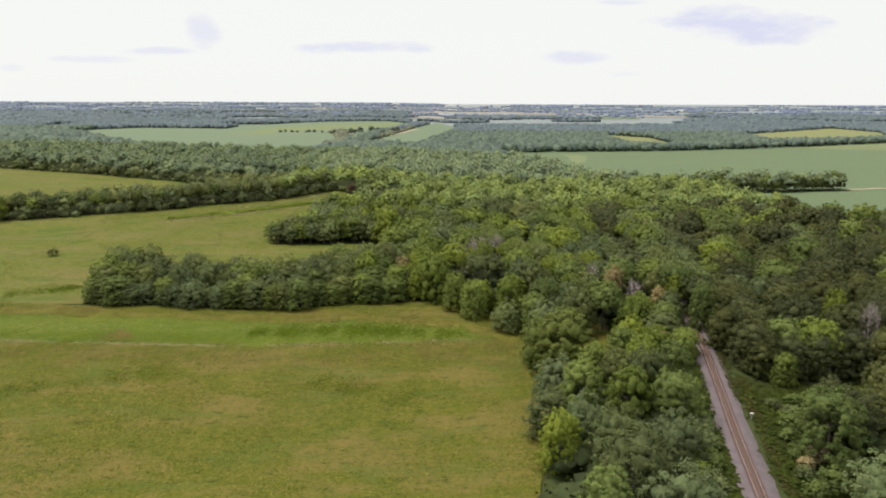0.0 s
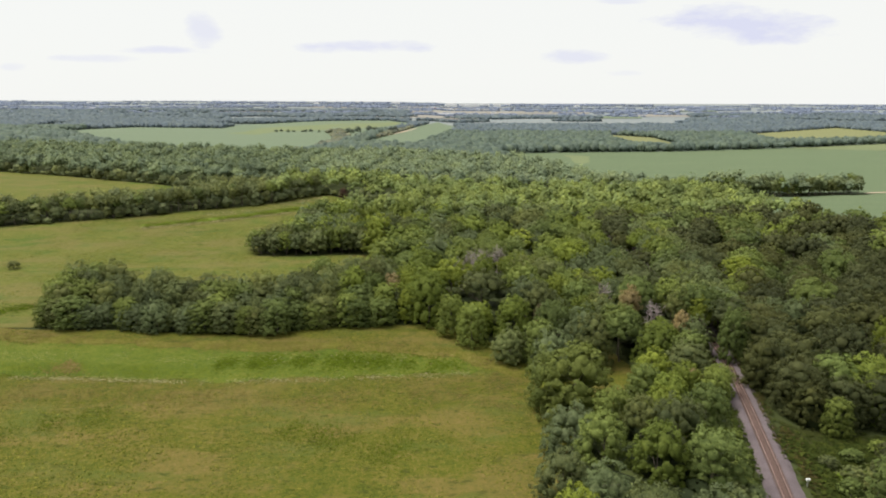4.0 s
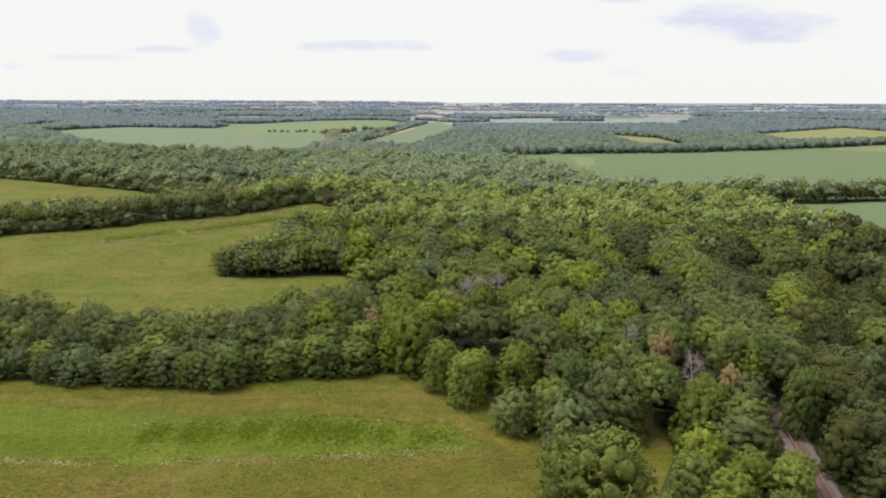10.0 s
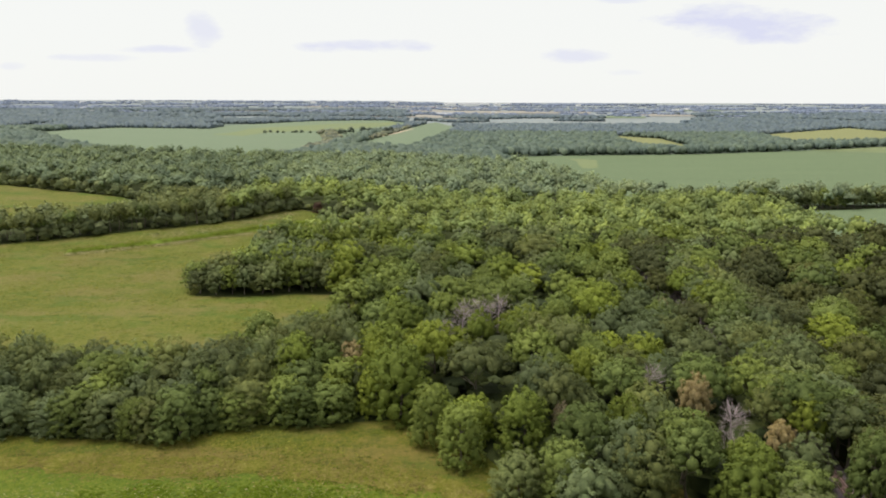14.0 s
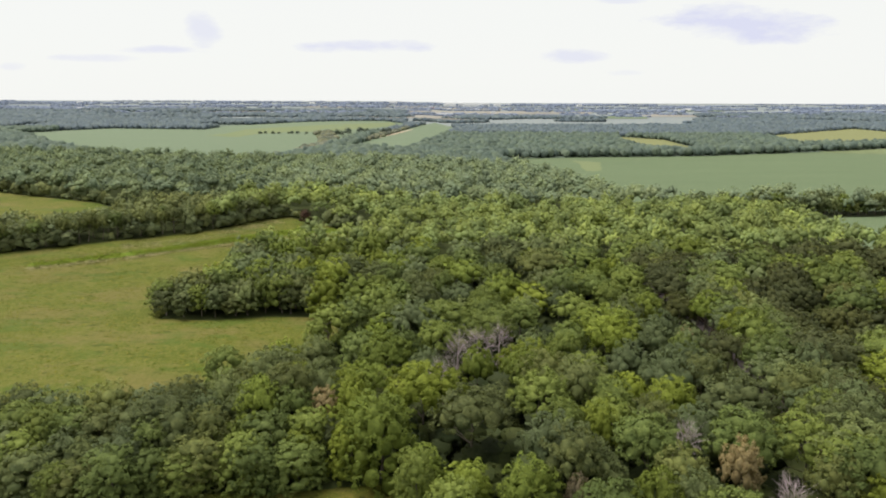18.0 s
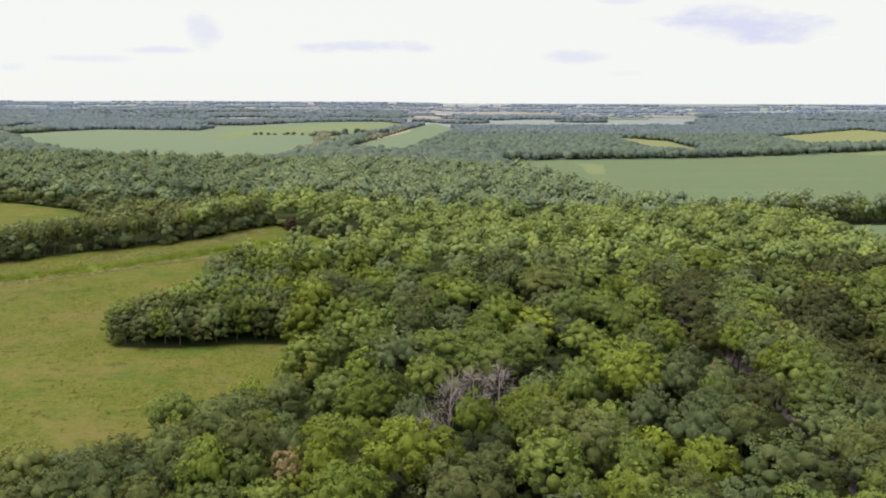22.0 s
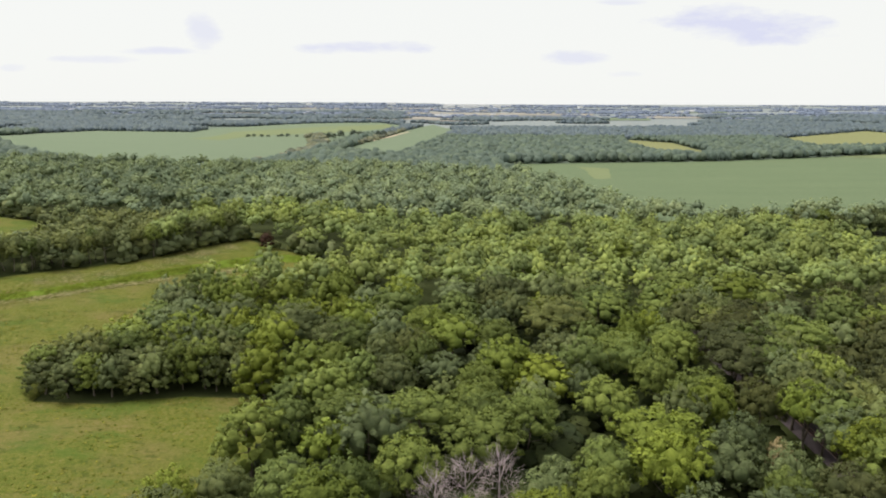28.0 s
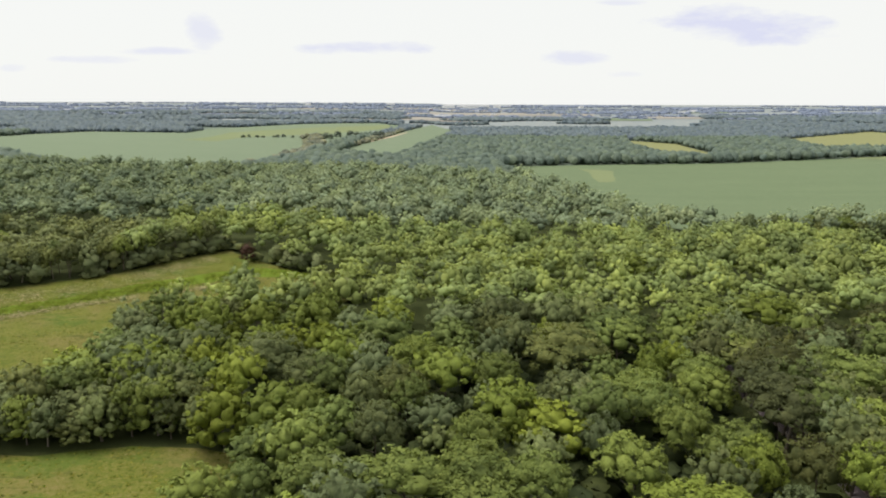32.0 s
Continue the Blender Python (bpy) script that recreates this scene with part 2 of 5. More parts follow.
# ---- helpers for meshes ----
def mesh_from(name, verts, tris, mat, smooth=False, normals=None, cast=None):
    verts, tris = np.asarray(verts, np.float32), np.asarray(tris, np.int32)
    me = bpy.data.meshes.new(name)
    me.vertices.add(len(verts))
    me.vertices.foreach_set("co", verts.ravel())
    me.loops.add(tris.size)
    me.loops.foreach_set("vertex_index", tris.ravel())
    me.polygons.add(len(tris))
    me.polygons.foreach_set("loop_start", np.arange(0, tris.size, tris.shape[1], dtype=np.int32))
    me.polygons.foreach_set("loop_total", np.full(len(tris), tris.shape[1], np.int32))
    me.polygons.foreach_set("use_smooth", np.full(len(tris), smooth))
    me.update(calc_edges=True)
    me.materials.append(mat)
    if cast is not None:
        att = me.attributes.new("cast", "FLOAT_VECTOR", "POINT")
        att.data.foreach_set("vector", np.asarray(cast, np.float32).ravel())
    if normals is not None:
        me.polygons.foreach_set("use_smooth", np.ones(len(tris), bool))
        me.normals_split_custom_set_from_vertices(np.asarray(normals, np.float32))
    return me


def child(name, me, parent, label=""):
    ob = new(name, me)
    ob.parent = parent
    return tagged(ob, label) if label else ob


def part(name, bm, mat, parent, label=""):
    me = bpy.data.meshes.new(name)
    bm.to_mesh(me)
    bm.free()
    me.materials.append(mat)
    return child(name, me, parent, label)


def inside(poly, x, y):
    """Whether points lie in a polygon."""
    x, y = np.asarray(x, float), np.asarray(y, float)
    hit = np.zeros(x.shape, bool)
    n = len(poly)
    for i in range(n):
        (x0, y0), (x1, y1) = poly[i], poly[(i + 1) % n]
        if y0 == y1:
            continue
        cross = ((y0 > y) != (y1 > y)) & (x < (x1 - x0) * (y - y0) / (y1 - y0) + x0)
        hit ^= cross
    return hit


def far_from(line, x, y):
    """Distance of points from a broken line."""
    best = np.full(np.shape(x), 1e9)
    for (x0, y0), (x1, y1) in zip(line[:-1], line[1:]):
        dx, dy = x1 - x0, y1 - y0
        k = np.clip(((x - x0) * dx + (y - y0) * dy) / (dx * dx + dy * dy), 0, 1)
        best = np.minimum(best, np.hypot(x - x0 - k * dx, y - y0 - k * dy))
    return best


def step(a, b, v):
    k = np.clip((np.asarray(v, float) - a) / (b - a), 0, 1)
    return k * k * (3 - 2 * k)


# ---- the plan, in metres ----
RAIL = [(15, -90), (59.4, 107.4), (70.6, 154.9), (79.6, 193.4), (86, 225), (95, 290), (98, 350), (95, 420), (80, 520),
        (40, 700), (-40, 950), (-118, 1200), (-135, 1480), (-60, 2050), (20, 2500)]
NEAR_FIELD = [(-400, -200), (14, -200), (17, 113), (21, 132), (27, 160), (31, 168), (42, 170), (43, 190), (38, 206), (27, 212), (15, 234), (-1, 254), (-28, 249), (-44, 250), (-59, 243),
              (-78, 244), (-111, 247), (-147, 247), (-175, 252), (-420, 250)]
MID_FIELD = [(-420, 250), (-147, 249), (-147, 280), (-112, 277), (-84, 282), (-64, 285), (-51, 295), (-39, 307), (-31, 324), (-29, 348), (-32, 363), (-42, 366),
             (-58, 367), (-69, 365), (-78, 362), (-97, 363), (-108, 368), (-113, 376), (-98, 379), (-86, 386), (-84, 408), (-86, 436), (-72, 456), (-40, 462),
             (-22, 478), (-30, 500), (-60, 522), (-75, 533), (-92, 552), (-126, 508), (-170, 483), (-229, 450), (-294, 430), (-440, 390)]
LEFT_FIELD = [(-640, 430), (-440, 425), (-300, 470), (-245, 488), (-200, 520), (-185, 552), (-235, 600), (-314, 632), (-387, 667), (-464, 700), (-640, 770)]
BEAN_FIELD = [(76, 1074), (88, 960), (104, 832), (134, 720), (168, 640), (200, 626), (372, 640), (372, 618), (620, 650), (1250, 1000), (1250, 1560),
              (894, 1385), (640, 1240), (390, 1137), (195, 1104)]
SMALL_FIELD = [(245, 586), (300, 595), (372, 612), (372, 618), (620, 650), (600, 450), (300, 400), (262, 400), (240, 450), (222, 510)]
FAR_BEANS = [(-856, 1685), (-760, 1330), (-507, 1030), (-345, 880), (-255, 895), (-190, 955), (-165, 1100), (-165, 1377), (-155, 1584), (-100, 2108),
             (-120, 2400), (-205, 2611), (-444, 2397), (-581, 1987), (-561, 1766), (-803, 1820)]
DIAG_FIELD = [(-135, 1130), (-48, 1060), (50, 2118), (28, 2300), (-23, 2558), (-70, 2108), (-132, 1584)]
HAY_ONE = [(403, 1696), (469, 1564), (440, 1300), (395, 1185), (335, 1185), (330, 1370)]
HAY_TWO = [(725, 1714), (1234, 2200), (1200, 1900), (1000, 1520), (800, 1390), (640, 1360)]
GLADE = [(66, 112), (73.5, 145), (81, 172), (110, 168), (150, 172), (150, 158), (110, 154), (88, 152), (83, 142), (83, 128), (100, 123), (104, 96), (63, 96)]
LANE_GAP = [(41, 184), (47, 190), (54, 203), (57, 212), (54, 224), (50, 232), (46, 214), (42, 204), (39, 194)]
HEDGE = [(-176, 240), (-111, 246), (-78, 242), (-59, 242), (-44, 249), (-28, 248), (-12, 254), (-30, 276), (-64, 286), (-112, 278), (-176, 282)]
TIP = [(-114, 366), (-97, 361), (-78, 361), (-58, 366), (-36, 364), (-40, 384), (-70, 386), (-100, 382), (-115, 378)]
ROAD_CLEAR = [(-860, 1430), (-940, 1430), (-1060, 1760), (-1190, 2140), (-1120, 2150)]
OPEN = [ROAD_CLEAR, NEAR_FIELD, MID_FIELD, LEFT_FIELD, BEAN_FIELD, SMALL_FIELD, FAR_BEANS, DIAG_FIELD, HAY_ONE, HAY_TWO, GLADE, LANE_GAP]


def height(x, y):
    """The ground's height."""
    x, y = np.asarray(x, float), np.asarray(y, float)
    z = 6.5 * step(380, 540, y) * step(40, -80, x)
    z = z + 4.0 * step(-200, -330, x) * step(430, 640, y)
    z = z + 9.0 * step(-250, -700, x) * step(700, 1100, y) * step(1700, 1300, y)
    z = z + 64.0 * np.clip((y - 2500) / 2350, 0, 1.05) ** 1.15
    z = z + step(60, 110, y) * step(900, 600, y) * step(500, 350, np.abs(x)) * (0.5 * np.sin(x / 37.0 + 1.3) * np.sin(y / 31.0) + 0.35 * np.sin(x / 17.0) * np.cos(y / 23.0 + x / 60.0))
    z = z + 3.4 * step(15, 3, far_from(RAIL[:9], x, y))
    return z


def drape(name, poly, mat, size, lift, label, ragged=0.0):
    """A field laid on the ground, cut into facets of about the given size."""
    if ragged:
        fine = []
        for (xa, ya), (xb, yb) in zip(poly, poly[1:] + poly[:1]):
            n = max(1, int(math.hypot(xb - xa, yb - ya) / 2.0))
            fine += [(xa + (xb - xa) * q / n, ya + (yb - ya) * q / n) for q in range(n)]
        poly = [(px + ragged * 2 * noise.noise(Vector((px / 5, py / 5, 1.7))), py + ragged * (1.2 * noise.noise(Vector((px / 9, py / 5, 5.2))) + 0.5 * noise.noise(Vector((px / 2, py / 2, 8.2))))) for px, py in fine]
    bm = bmesh.new()
    vs = [bm.verts.new((px, py, 0)) for px, py in poly]
    bm.faces.new(vs)
    bmesh.ops.triangulate(bm, faces=bm.faces[:])
    xs, ys = [p[0] for p in poly], [p[1] for p in poly]
    for axis, lo, hi in ((0, min(xs), max(xs)), (1, min(ys), max(ys))):
        at = lo + size
        while at < hi:
            co = (at, 0, 0) if axis == 0 else (0, at, 0)
            no = (1, 0, 0) if axis == 0 else (0, 1, 0)
            bmesh.ops.bisect_plane(bm, geom=bm.verts[:] + bm.edges[:] + bm.faces[:], plane_co=co, plane_no=no)
            at += size
    co = np.array([vv.co[:] for vv in bm.verts])
    zs = height(co[:, 0], co[:, 1]) + lift
    for vv, z in zip(bm.verts, zs):
        vv.co.z = z
    me = bpy.data.meshes.new(name)
    bm.normal_update()
    for f in bm.faces:
        if f.normal.z < 0:
            f.normal_flip()
    bm.to_mesh(me)
    bm.free()
    me.materials.append(mat)
    me.polygons.foreach_set("use_smooth", np.ones(len(me.polygons), bool))
    if ragged:
        me.normals_split_custom_set_from_vertices(np.tile(np.array([0, 0, 1], np.float32), (len(me.vertices), 1)))
    ob = new(name, me)
    return tagged(ob, label, "field", kind="structure")


# ---- ground ----
gx = np.concatenate([np.linspace(-5200, -700, 46)[:-1], np.linspace(-700, -200, 26)[:-1], np.linspace(-200, 200, 101)[:-1], np.linspace(200, 700, 26)[:-1], np.linspace(700, 5200, 46)])
gy = np.concatenate([np.linspace(-600, 80, 18)[:-1], np.linspace(80, 620, 136)[:-1], np.linspace(620, 1800, 60)[:-1], np.linspace(1800, 4930, 64)])
mx_, my_ = np.meshgrid(gx, gy)
gv = np.stack([mx_.ravel(), my_.ravel(), height(mx_, my_).ravel()], 1)
for poly in (NEAR_FIELD, MID_FIELD, LEFT_FIELD):
    gv[:, 2] -= 0.45 * inside(poly, gv[:, 0], gv[:, 1])
nx, ny = len(gx), len(gy)
ii, jj = np.meshgrid(np.arange(nx - 1), np.arange(ny - 1))
a0 = (jj * nx + ii).ravel()
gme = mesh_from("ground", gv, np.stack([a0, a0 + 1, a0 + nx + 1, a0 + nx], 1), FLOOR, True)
# ground past 900 m takes the haze-tinted colours
gme.materials.append(FAR_HAZE_FLOOR)
gme.materials.append(HAZED_PLAIN)
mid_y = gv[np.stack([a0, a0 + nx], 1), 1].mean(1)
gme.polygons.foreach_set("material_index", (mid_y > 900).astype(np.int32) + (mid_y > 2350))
ground = tagged(new("ground", gme), "dark leafy woodland floor reaching to open plain", "ground", kind="structure")

drape("meadow", NEAR_FIELD, MEADOW, 8, 0.12, "rough olive-green meadow with drifts of dry grass")
drape("meadow", MID_FIELD, UPPER_MEADOW, 8, 0.12, "olive-green meadow winding between the woods")
drape("meadow", LEFT_FIELD, UPPER_MEADOW, 20, 0.15, "sloping green meadow behind a row of trees")
drape("crop_field", BEAN_FIELD, BEANS, 30, 0.5, "even blue-green bean crop beside the woods")
drape("crop_field", SMALL_FIELD, BEANS, 30, 0.5, "corner of green crop below a tree row")
drape("crop_field", FAR_BEANS, FAR_HAZE_CROP, 30, 0.9, "distant pale green crop field")
drape("crop_field", DIAG_FIELD, FAR_HAZE_CROP, 30, 0.9, "narrow distant crop field beside the railway")
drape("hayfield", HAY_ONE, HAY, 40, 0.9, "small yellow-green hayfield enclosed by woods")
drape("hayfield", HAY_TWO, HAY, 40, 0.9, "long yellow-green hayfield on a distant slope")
drape("crop_patch", [(600, 1225), (760, 1305), (894, 1378), (1240, 1540), (1240, 1280), (1000, 1190), (800, 1140)], LIGHT_CROP, 30, 0.56, "yellowing patch at the far side of the bean crop", 8)
drape("crop_patch", [(178, 1048), (200, 1040), (214, 1026), (203, 975), (192, 921), (180, 908), (172, 912), (176, 964), (183, 1010)], LIGHT_CROP, 30, 0.56, "pale thin patch in the bean crop", 1.2)
drape("crop_patch", [(-447, 1432), (-440, 1540), (-471, 1791), (-420, 1930), (-364, 2053), (-250, 2300), (-168, 2490), (-131, 2227), (-200, 1960), (-273, 1722), (-371, 1570), (-376, 1403)], LIGHT_CROP, 40, 0.97, "lighter green strip of the distant crop field", 3)
for fx, fy, fw, fd, fm, fl in ((-120, 2950, 520, 260, STUBBLE, "pale tan stubble field on the distant plain"), (520, 3050, 640, 240, FAR_HAZE_CROP, "pale green crop field on the distant plain"), (1150, 3250, 560, 260, STUBBLE, "tan field beyond distant woods"),
                           (250, 3500, 900, 300, STUBBLE, "long tan stubble field near the skyline"), (-900, 3400, 700, 220, STUBBLE, "brownish field on the distant plain"), (-1700, 3500, 800, 260, FAR_HAZE_CROP, "hazy green field near the skyline"),
                           (1000, 3800, 900, 260, FAR_HAZE_CROP, "hazy green field near the skyline"), (-200, 3950, 1100, 260, STUBBLE, "tan strip of farmland near the skyline")):
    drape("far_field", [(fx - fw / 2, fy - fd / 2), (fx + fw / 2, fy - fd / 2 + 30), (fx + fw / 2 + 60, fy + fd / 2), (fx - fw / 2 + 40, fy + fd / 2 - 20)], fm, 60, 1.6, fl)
drape("dirt_track", [(372, 617), (420, 626), (470, 631), (470, 635), (420, 631), (372, 622)], DIRT, 10, 0.9, "short bare dirt track at the end of the tree row", 0.5)
drape("dirt_track", [(-172, 1226), (-158, 1323), (-132, 1421), (-97, 1627), (-70, 1900), (-76, 1900), (-106, 1650), (-143, 1450), (-170, 1340), (-184, 1245)], DIRT, 30, 1.3, "brown earth line of the distant railway", 2)
drape("gravel_road", [(-900, 1560), (-985, 1730), (-1040, 1850), (-1100, 1950), (-1148, 2080), (-1160, 2130), (-1140, 2130), (-1128, 2075), (-1078, 1942), (-1010, 1830), (-955, 1700), (-880, 1560)], CONCRETE, 30, 1.3, "pale gravel road on a distant slope", 1)
drape("rough_ground", GLADE, ROUGH, 6, 0.12, "weedy clearing beside the railway")
drape("grass_patch", [(78.5, 147), (84, 146), (92, 147), (97, 151), (92, 154), (84, 154)], SWALE, 4, 0.2, "bright green grass patch in the weedy clearing", 0.8)
drape("rough_ground", LANE_GAP, MEADOW, 6, 0.12, "small grassy glade among the trees")

# ---- railway ----
def along(line, spacing):
    """Evenly spaced points on a smooth curve through a broken line, with the direction there."""
    p = np.array(line, float)
    q = np.vstack([2 * p[0] - p[1], p, 2 * p[-1] - p[-2]])
    pts = []
    for k in range(1, len(q) - 2):
        for s in np.linspace(0, 1, 30, endpoint=False):
            pts.append(0.5 * (2 * q[k] + (q[k + 1] - q[k - 1]) * s + (2 * q[k - 1] - 5 * q[k] + 4 * q[k + 1] - q[k + 2]) * s * s
                              + (3 * q[k] - q[k - 1] - 3 * q[k + 1] + q[k + 2]) * s ** 3))
    pts = np.array(pts)
    d = np.r_[0, np.cumsum(np.hypot(*np.diff(pts, axis=0).T))]
    at = np.arange(0, d[-1], spacing)
    out_ = np.stack([np.interp(at, d, pts[:, 0]), np.interp(at, d, pts[:, 1])], 1)
    tang = np.gradient(out_, axis=0)
    return out_, tang / np.linalg.norm(tang, axis=1)[:, None]


def sweep(pts, tang, section, z, closed=False):
    """A strip or bar: a cross-section (across, up) carried along a line."""
    nrm = np.stack([tang[:, 1], -tang[:, 0]], 1)
    n, m = len(pts), len(section)
    vs = np.concatenate([np.c_[pts + nrm * a, z + b] for a, b in section]).reshape(m, n, 3).transpose(1, 0, 2).reshape(-1, 3)
    quads = []
    rng = range(m) if closed else range(m - 1)
    i = np.arange(n - 1) * m
    for k in rng:
        k2 = (k + 1) % m
        quads.append(np.stack([i + k, i + k2, i + m + k2, i + m + k], 1))
    return vs, np.concatenate(quads)


pts, tang = along(RAIL[:8], 1.5)
keep_ = pts[:, 1] > 60
pts, tang = pts[keep_], tang[keep_]
bed_z = height(pts[:, 0], pts[:, 1]).clip(3.2, None) + 0.05
track = tagged(new("railway_track"), "single railway track on grey ballast through the woods", "railway", kind="structure")
vs, qs = sweep(pts, tang, [(4.6, -0.5), (3.4, 0.05), (2.2, 0.42), (-2.2, 0.42), (-3.3, 0.05), (-4.2, -0.5)], bed_z)
child("ballast", mesh_from("ballast", vs, qs, BALLAST, True), track, "grey-pink stone ballast shoulder")
vs, qs = sweep(pts, tang, [(0.72, 0.44), (0.72, 0.49), (-0.72, 0.49), (-0.72, 0.44)], bed_z)
child("centre_ballast", mesh_from("centre_ballast", vs, qs, FINES, True), track, "rust-stained ballast between the rails")
for side in (-0.75, 0.75):
    vs, qs = sweep(pts, tang, [(side - 0.07, 0.46), (side - 0.045, 0.64), (side + 0.045, 0.64), (side + 0.07, 0.46)], bed_z)
    child("rail", mesh_from("rail", vs, qs, STEEL), track, "rust-brown steel rail with a worn top")
spts, stang = along(RAIL[:6], 0.55)
ks = (spts[:, 1] > 95) & (spts[:, 1] < 225)
spts, stang = spts[ks], stang[ks]
sz = np.interp(spts[:, 1], pts[:, 1], bed_z)
sn = np.stack([stang[:, 1], -stang[:, 0]], 1)
corner = [(-1.3, -0.11), (1.3, -0.11), (1.3, 0.11), (-1.3, 0.11)]
sv = np.concatenate([np.stack([np.c_[spts + sn * a + stang * b, sz + h] for a, b in corner], 1) for h in (0.4, 0.52)], 1).reshape(-1, 3)
base = (np.arange(len(spts)) * 8)[:, None]
sq = np.concatenate([base + np.array(f) for f in ([4, 5, 6, 7], [0, 1, 5, 4], [1, 2, 6, 5], [2, 3, 7, 6], [3, 0, 4, 7])])
tagged(child("sleepers", mesh_from("sleepers", sv, sq, TIMBER), track, "dark timber sleepers set in the ballast"), kind="stuff")


def box(bm, x0, x1, y0, y1, z0, z1):
    m = Matrix.Translation(((x0 + x1) / 2, (y0 + y1) / 2, (z0 + z1) / 2)) @ Matrix.Diagonal((x1 - x0, y1 - y0, z1 - z0, 1))
    return bmesh.ops.create_cube(bm, size=1, matrix=m)


# a pale marker beside the track
k = int(np.argmin(np.abs(pts[:, 1] - 143.5)))
mx0, my0 = pts[k] + np.array([tang[k][1], -tang[k][0]]) * 5.1
marker = tagged(new("track_marker"), "pale trackside equipment box on a short post", "sign")
marker.location = (mx0, my0, float(height(mx0, my0)))
bm = bmesh.new()
box(bm, -0.08, 0.08, -0.08, 0.08, -0.3, 1.5)
bmesh.ops.bevel(bm, geom=bm.edges[:], offset=0.015, segments=1)
part("post", bm, SIGN_GREY, marker)
bm = bmesh.new()
box(bm, -0.42, 0.42, -0.18, 0.18, 1.4, 1.75)
bmesh.ops.bevel(bm, geom=bm.edges[:], offset=0.05, segments=2)
part("box", bm, WHITE_WALL, marker, "white painted metal box")

# ---- trees ----
rng = np.random.default_rng(7)
BALLS = []
for level in (1, 2, 3, 4):
    bm = bmesh.new()
    bmesh.ops.create_icosphere(bm, subdivisions=level, radius=1.0)
    BALLS.append((np.array([vv.co[:] for vv in bm.verts]), np.array([[vv.index for vv in f.verts] for f in bm.faces])))
    bm.free()


def lobes_of(g, n):
    """Directions in which a crown bulges, spread over the ball."""
    k = np.arange(n)
    up = 1 - 2 * (k + 0.5) / n
    turn = k * 2.39996 + g.uniform(0, 6.28)
    d = np.stack([np.cos(turn) * np.sqrt(1 - up * up), np.sin(turn) * np.sqrt(1 - up * up), up], 1) + g.normal(0, 0.16 * math.sqrt(16 / n), (n, 3))
    return d / np.linalg.norm(d, axis=1, keepdims=True)


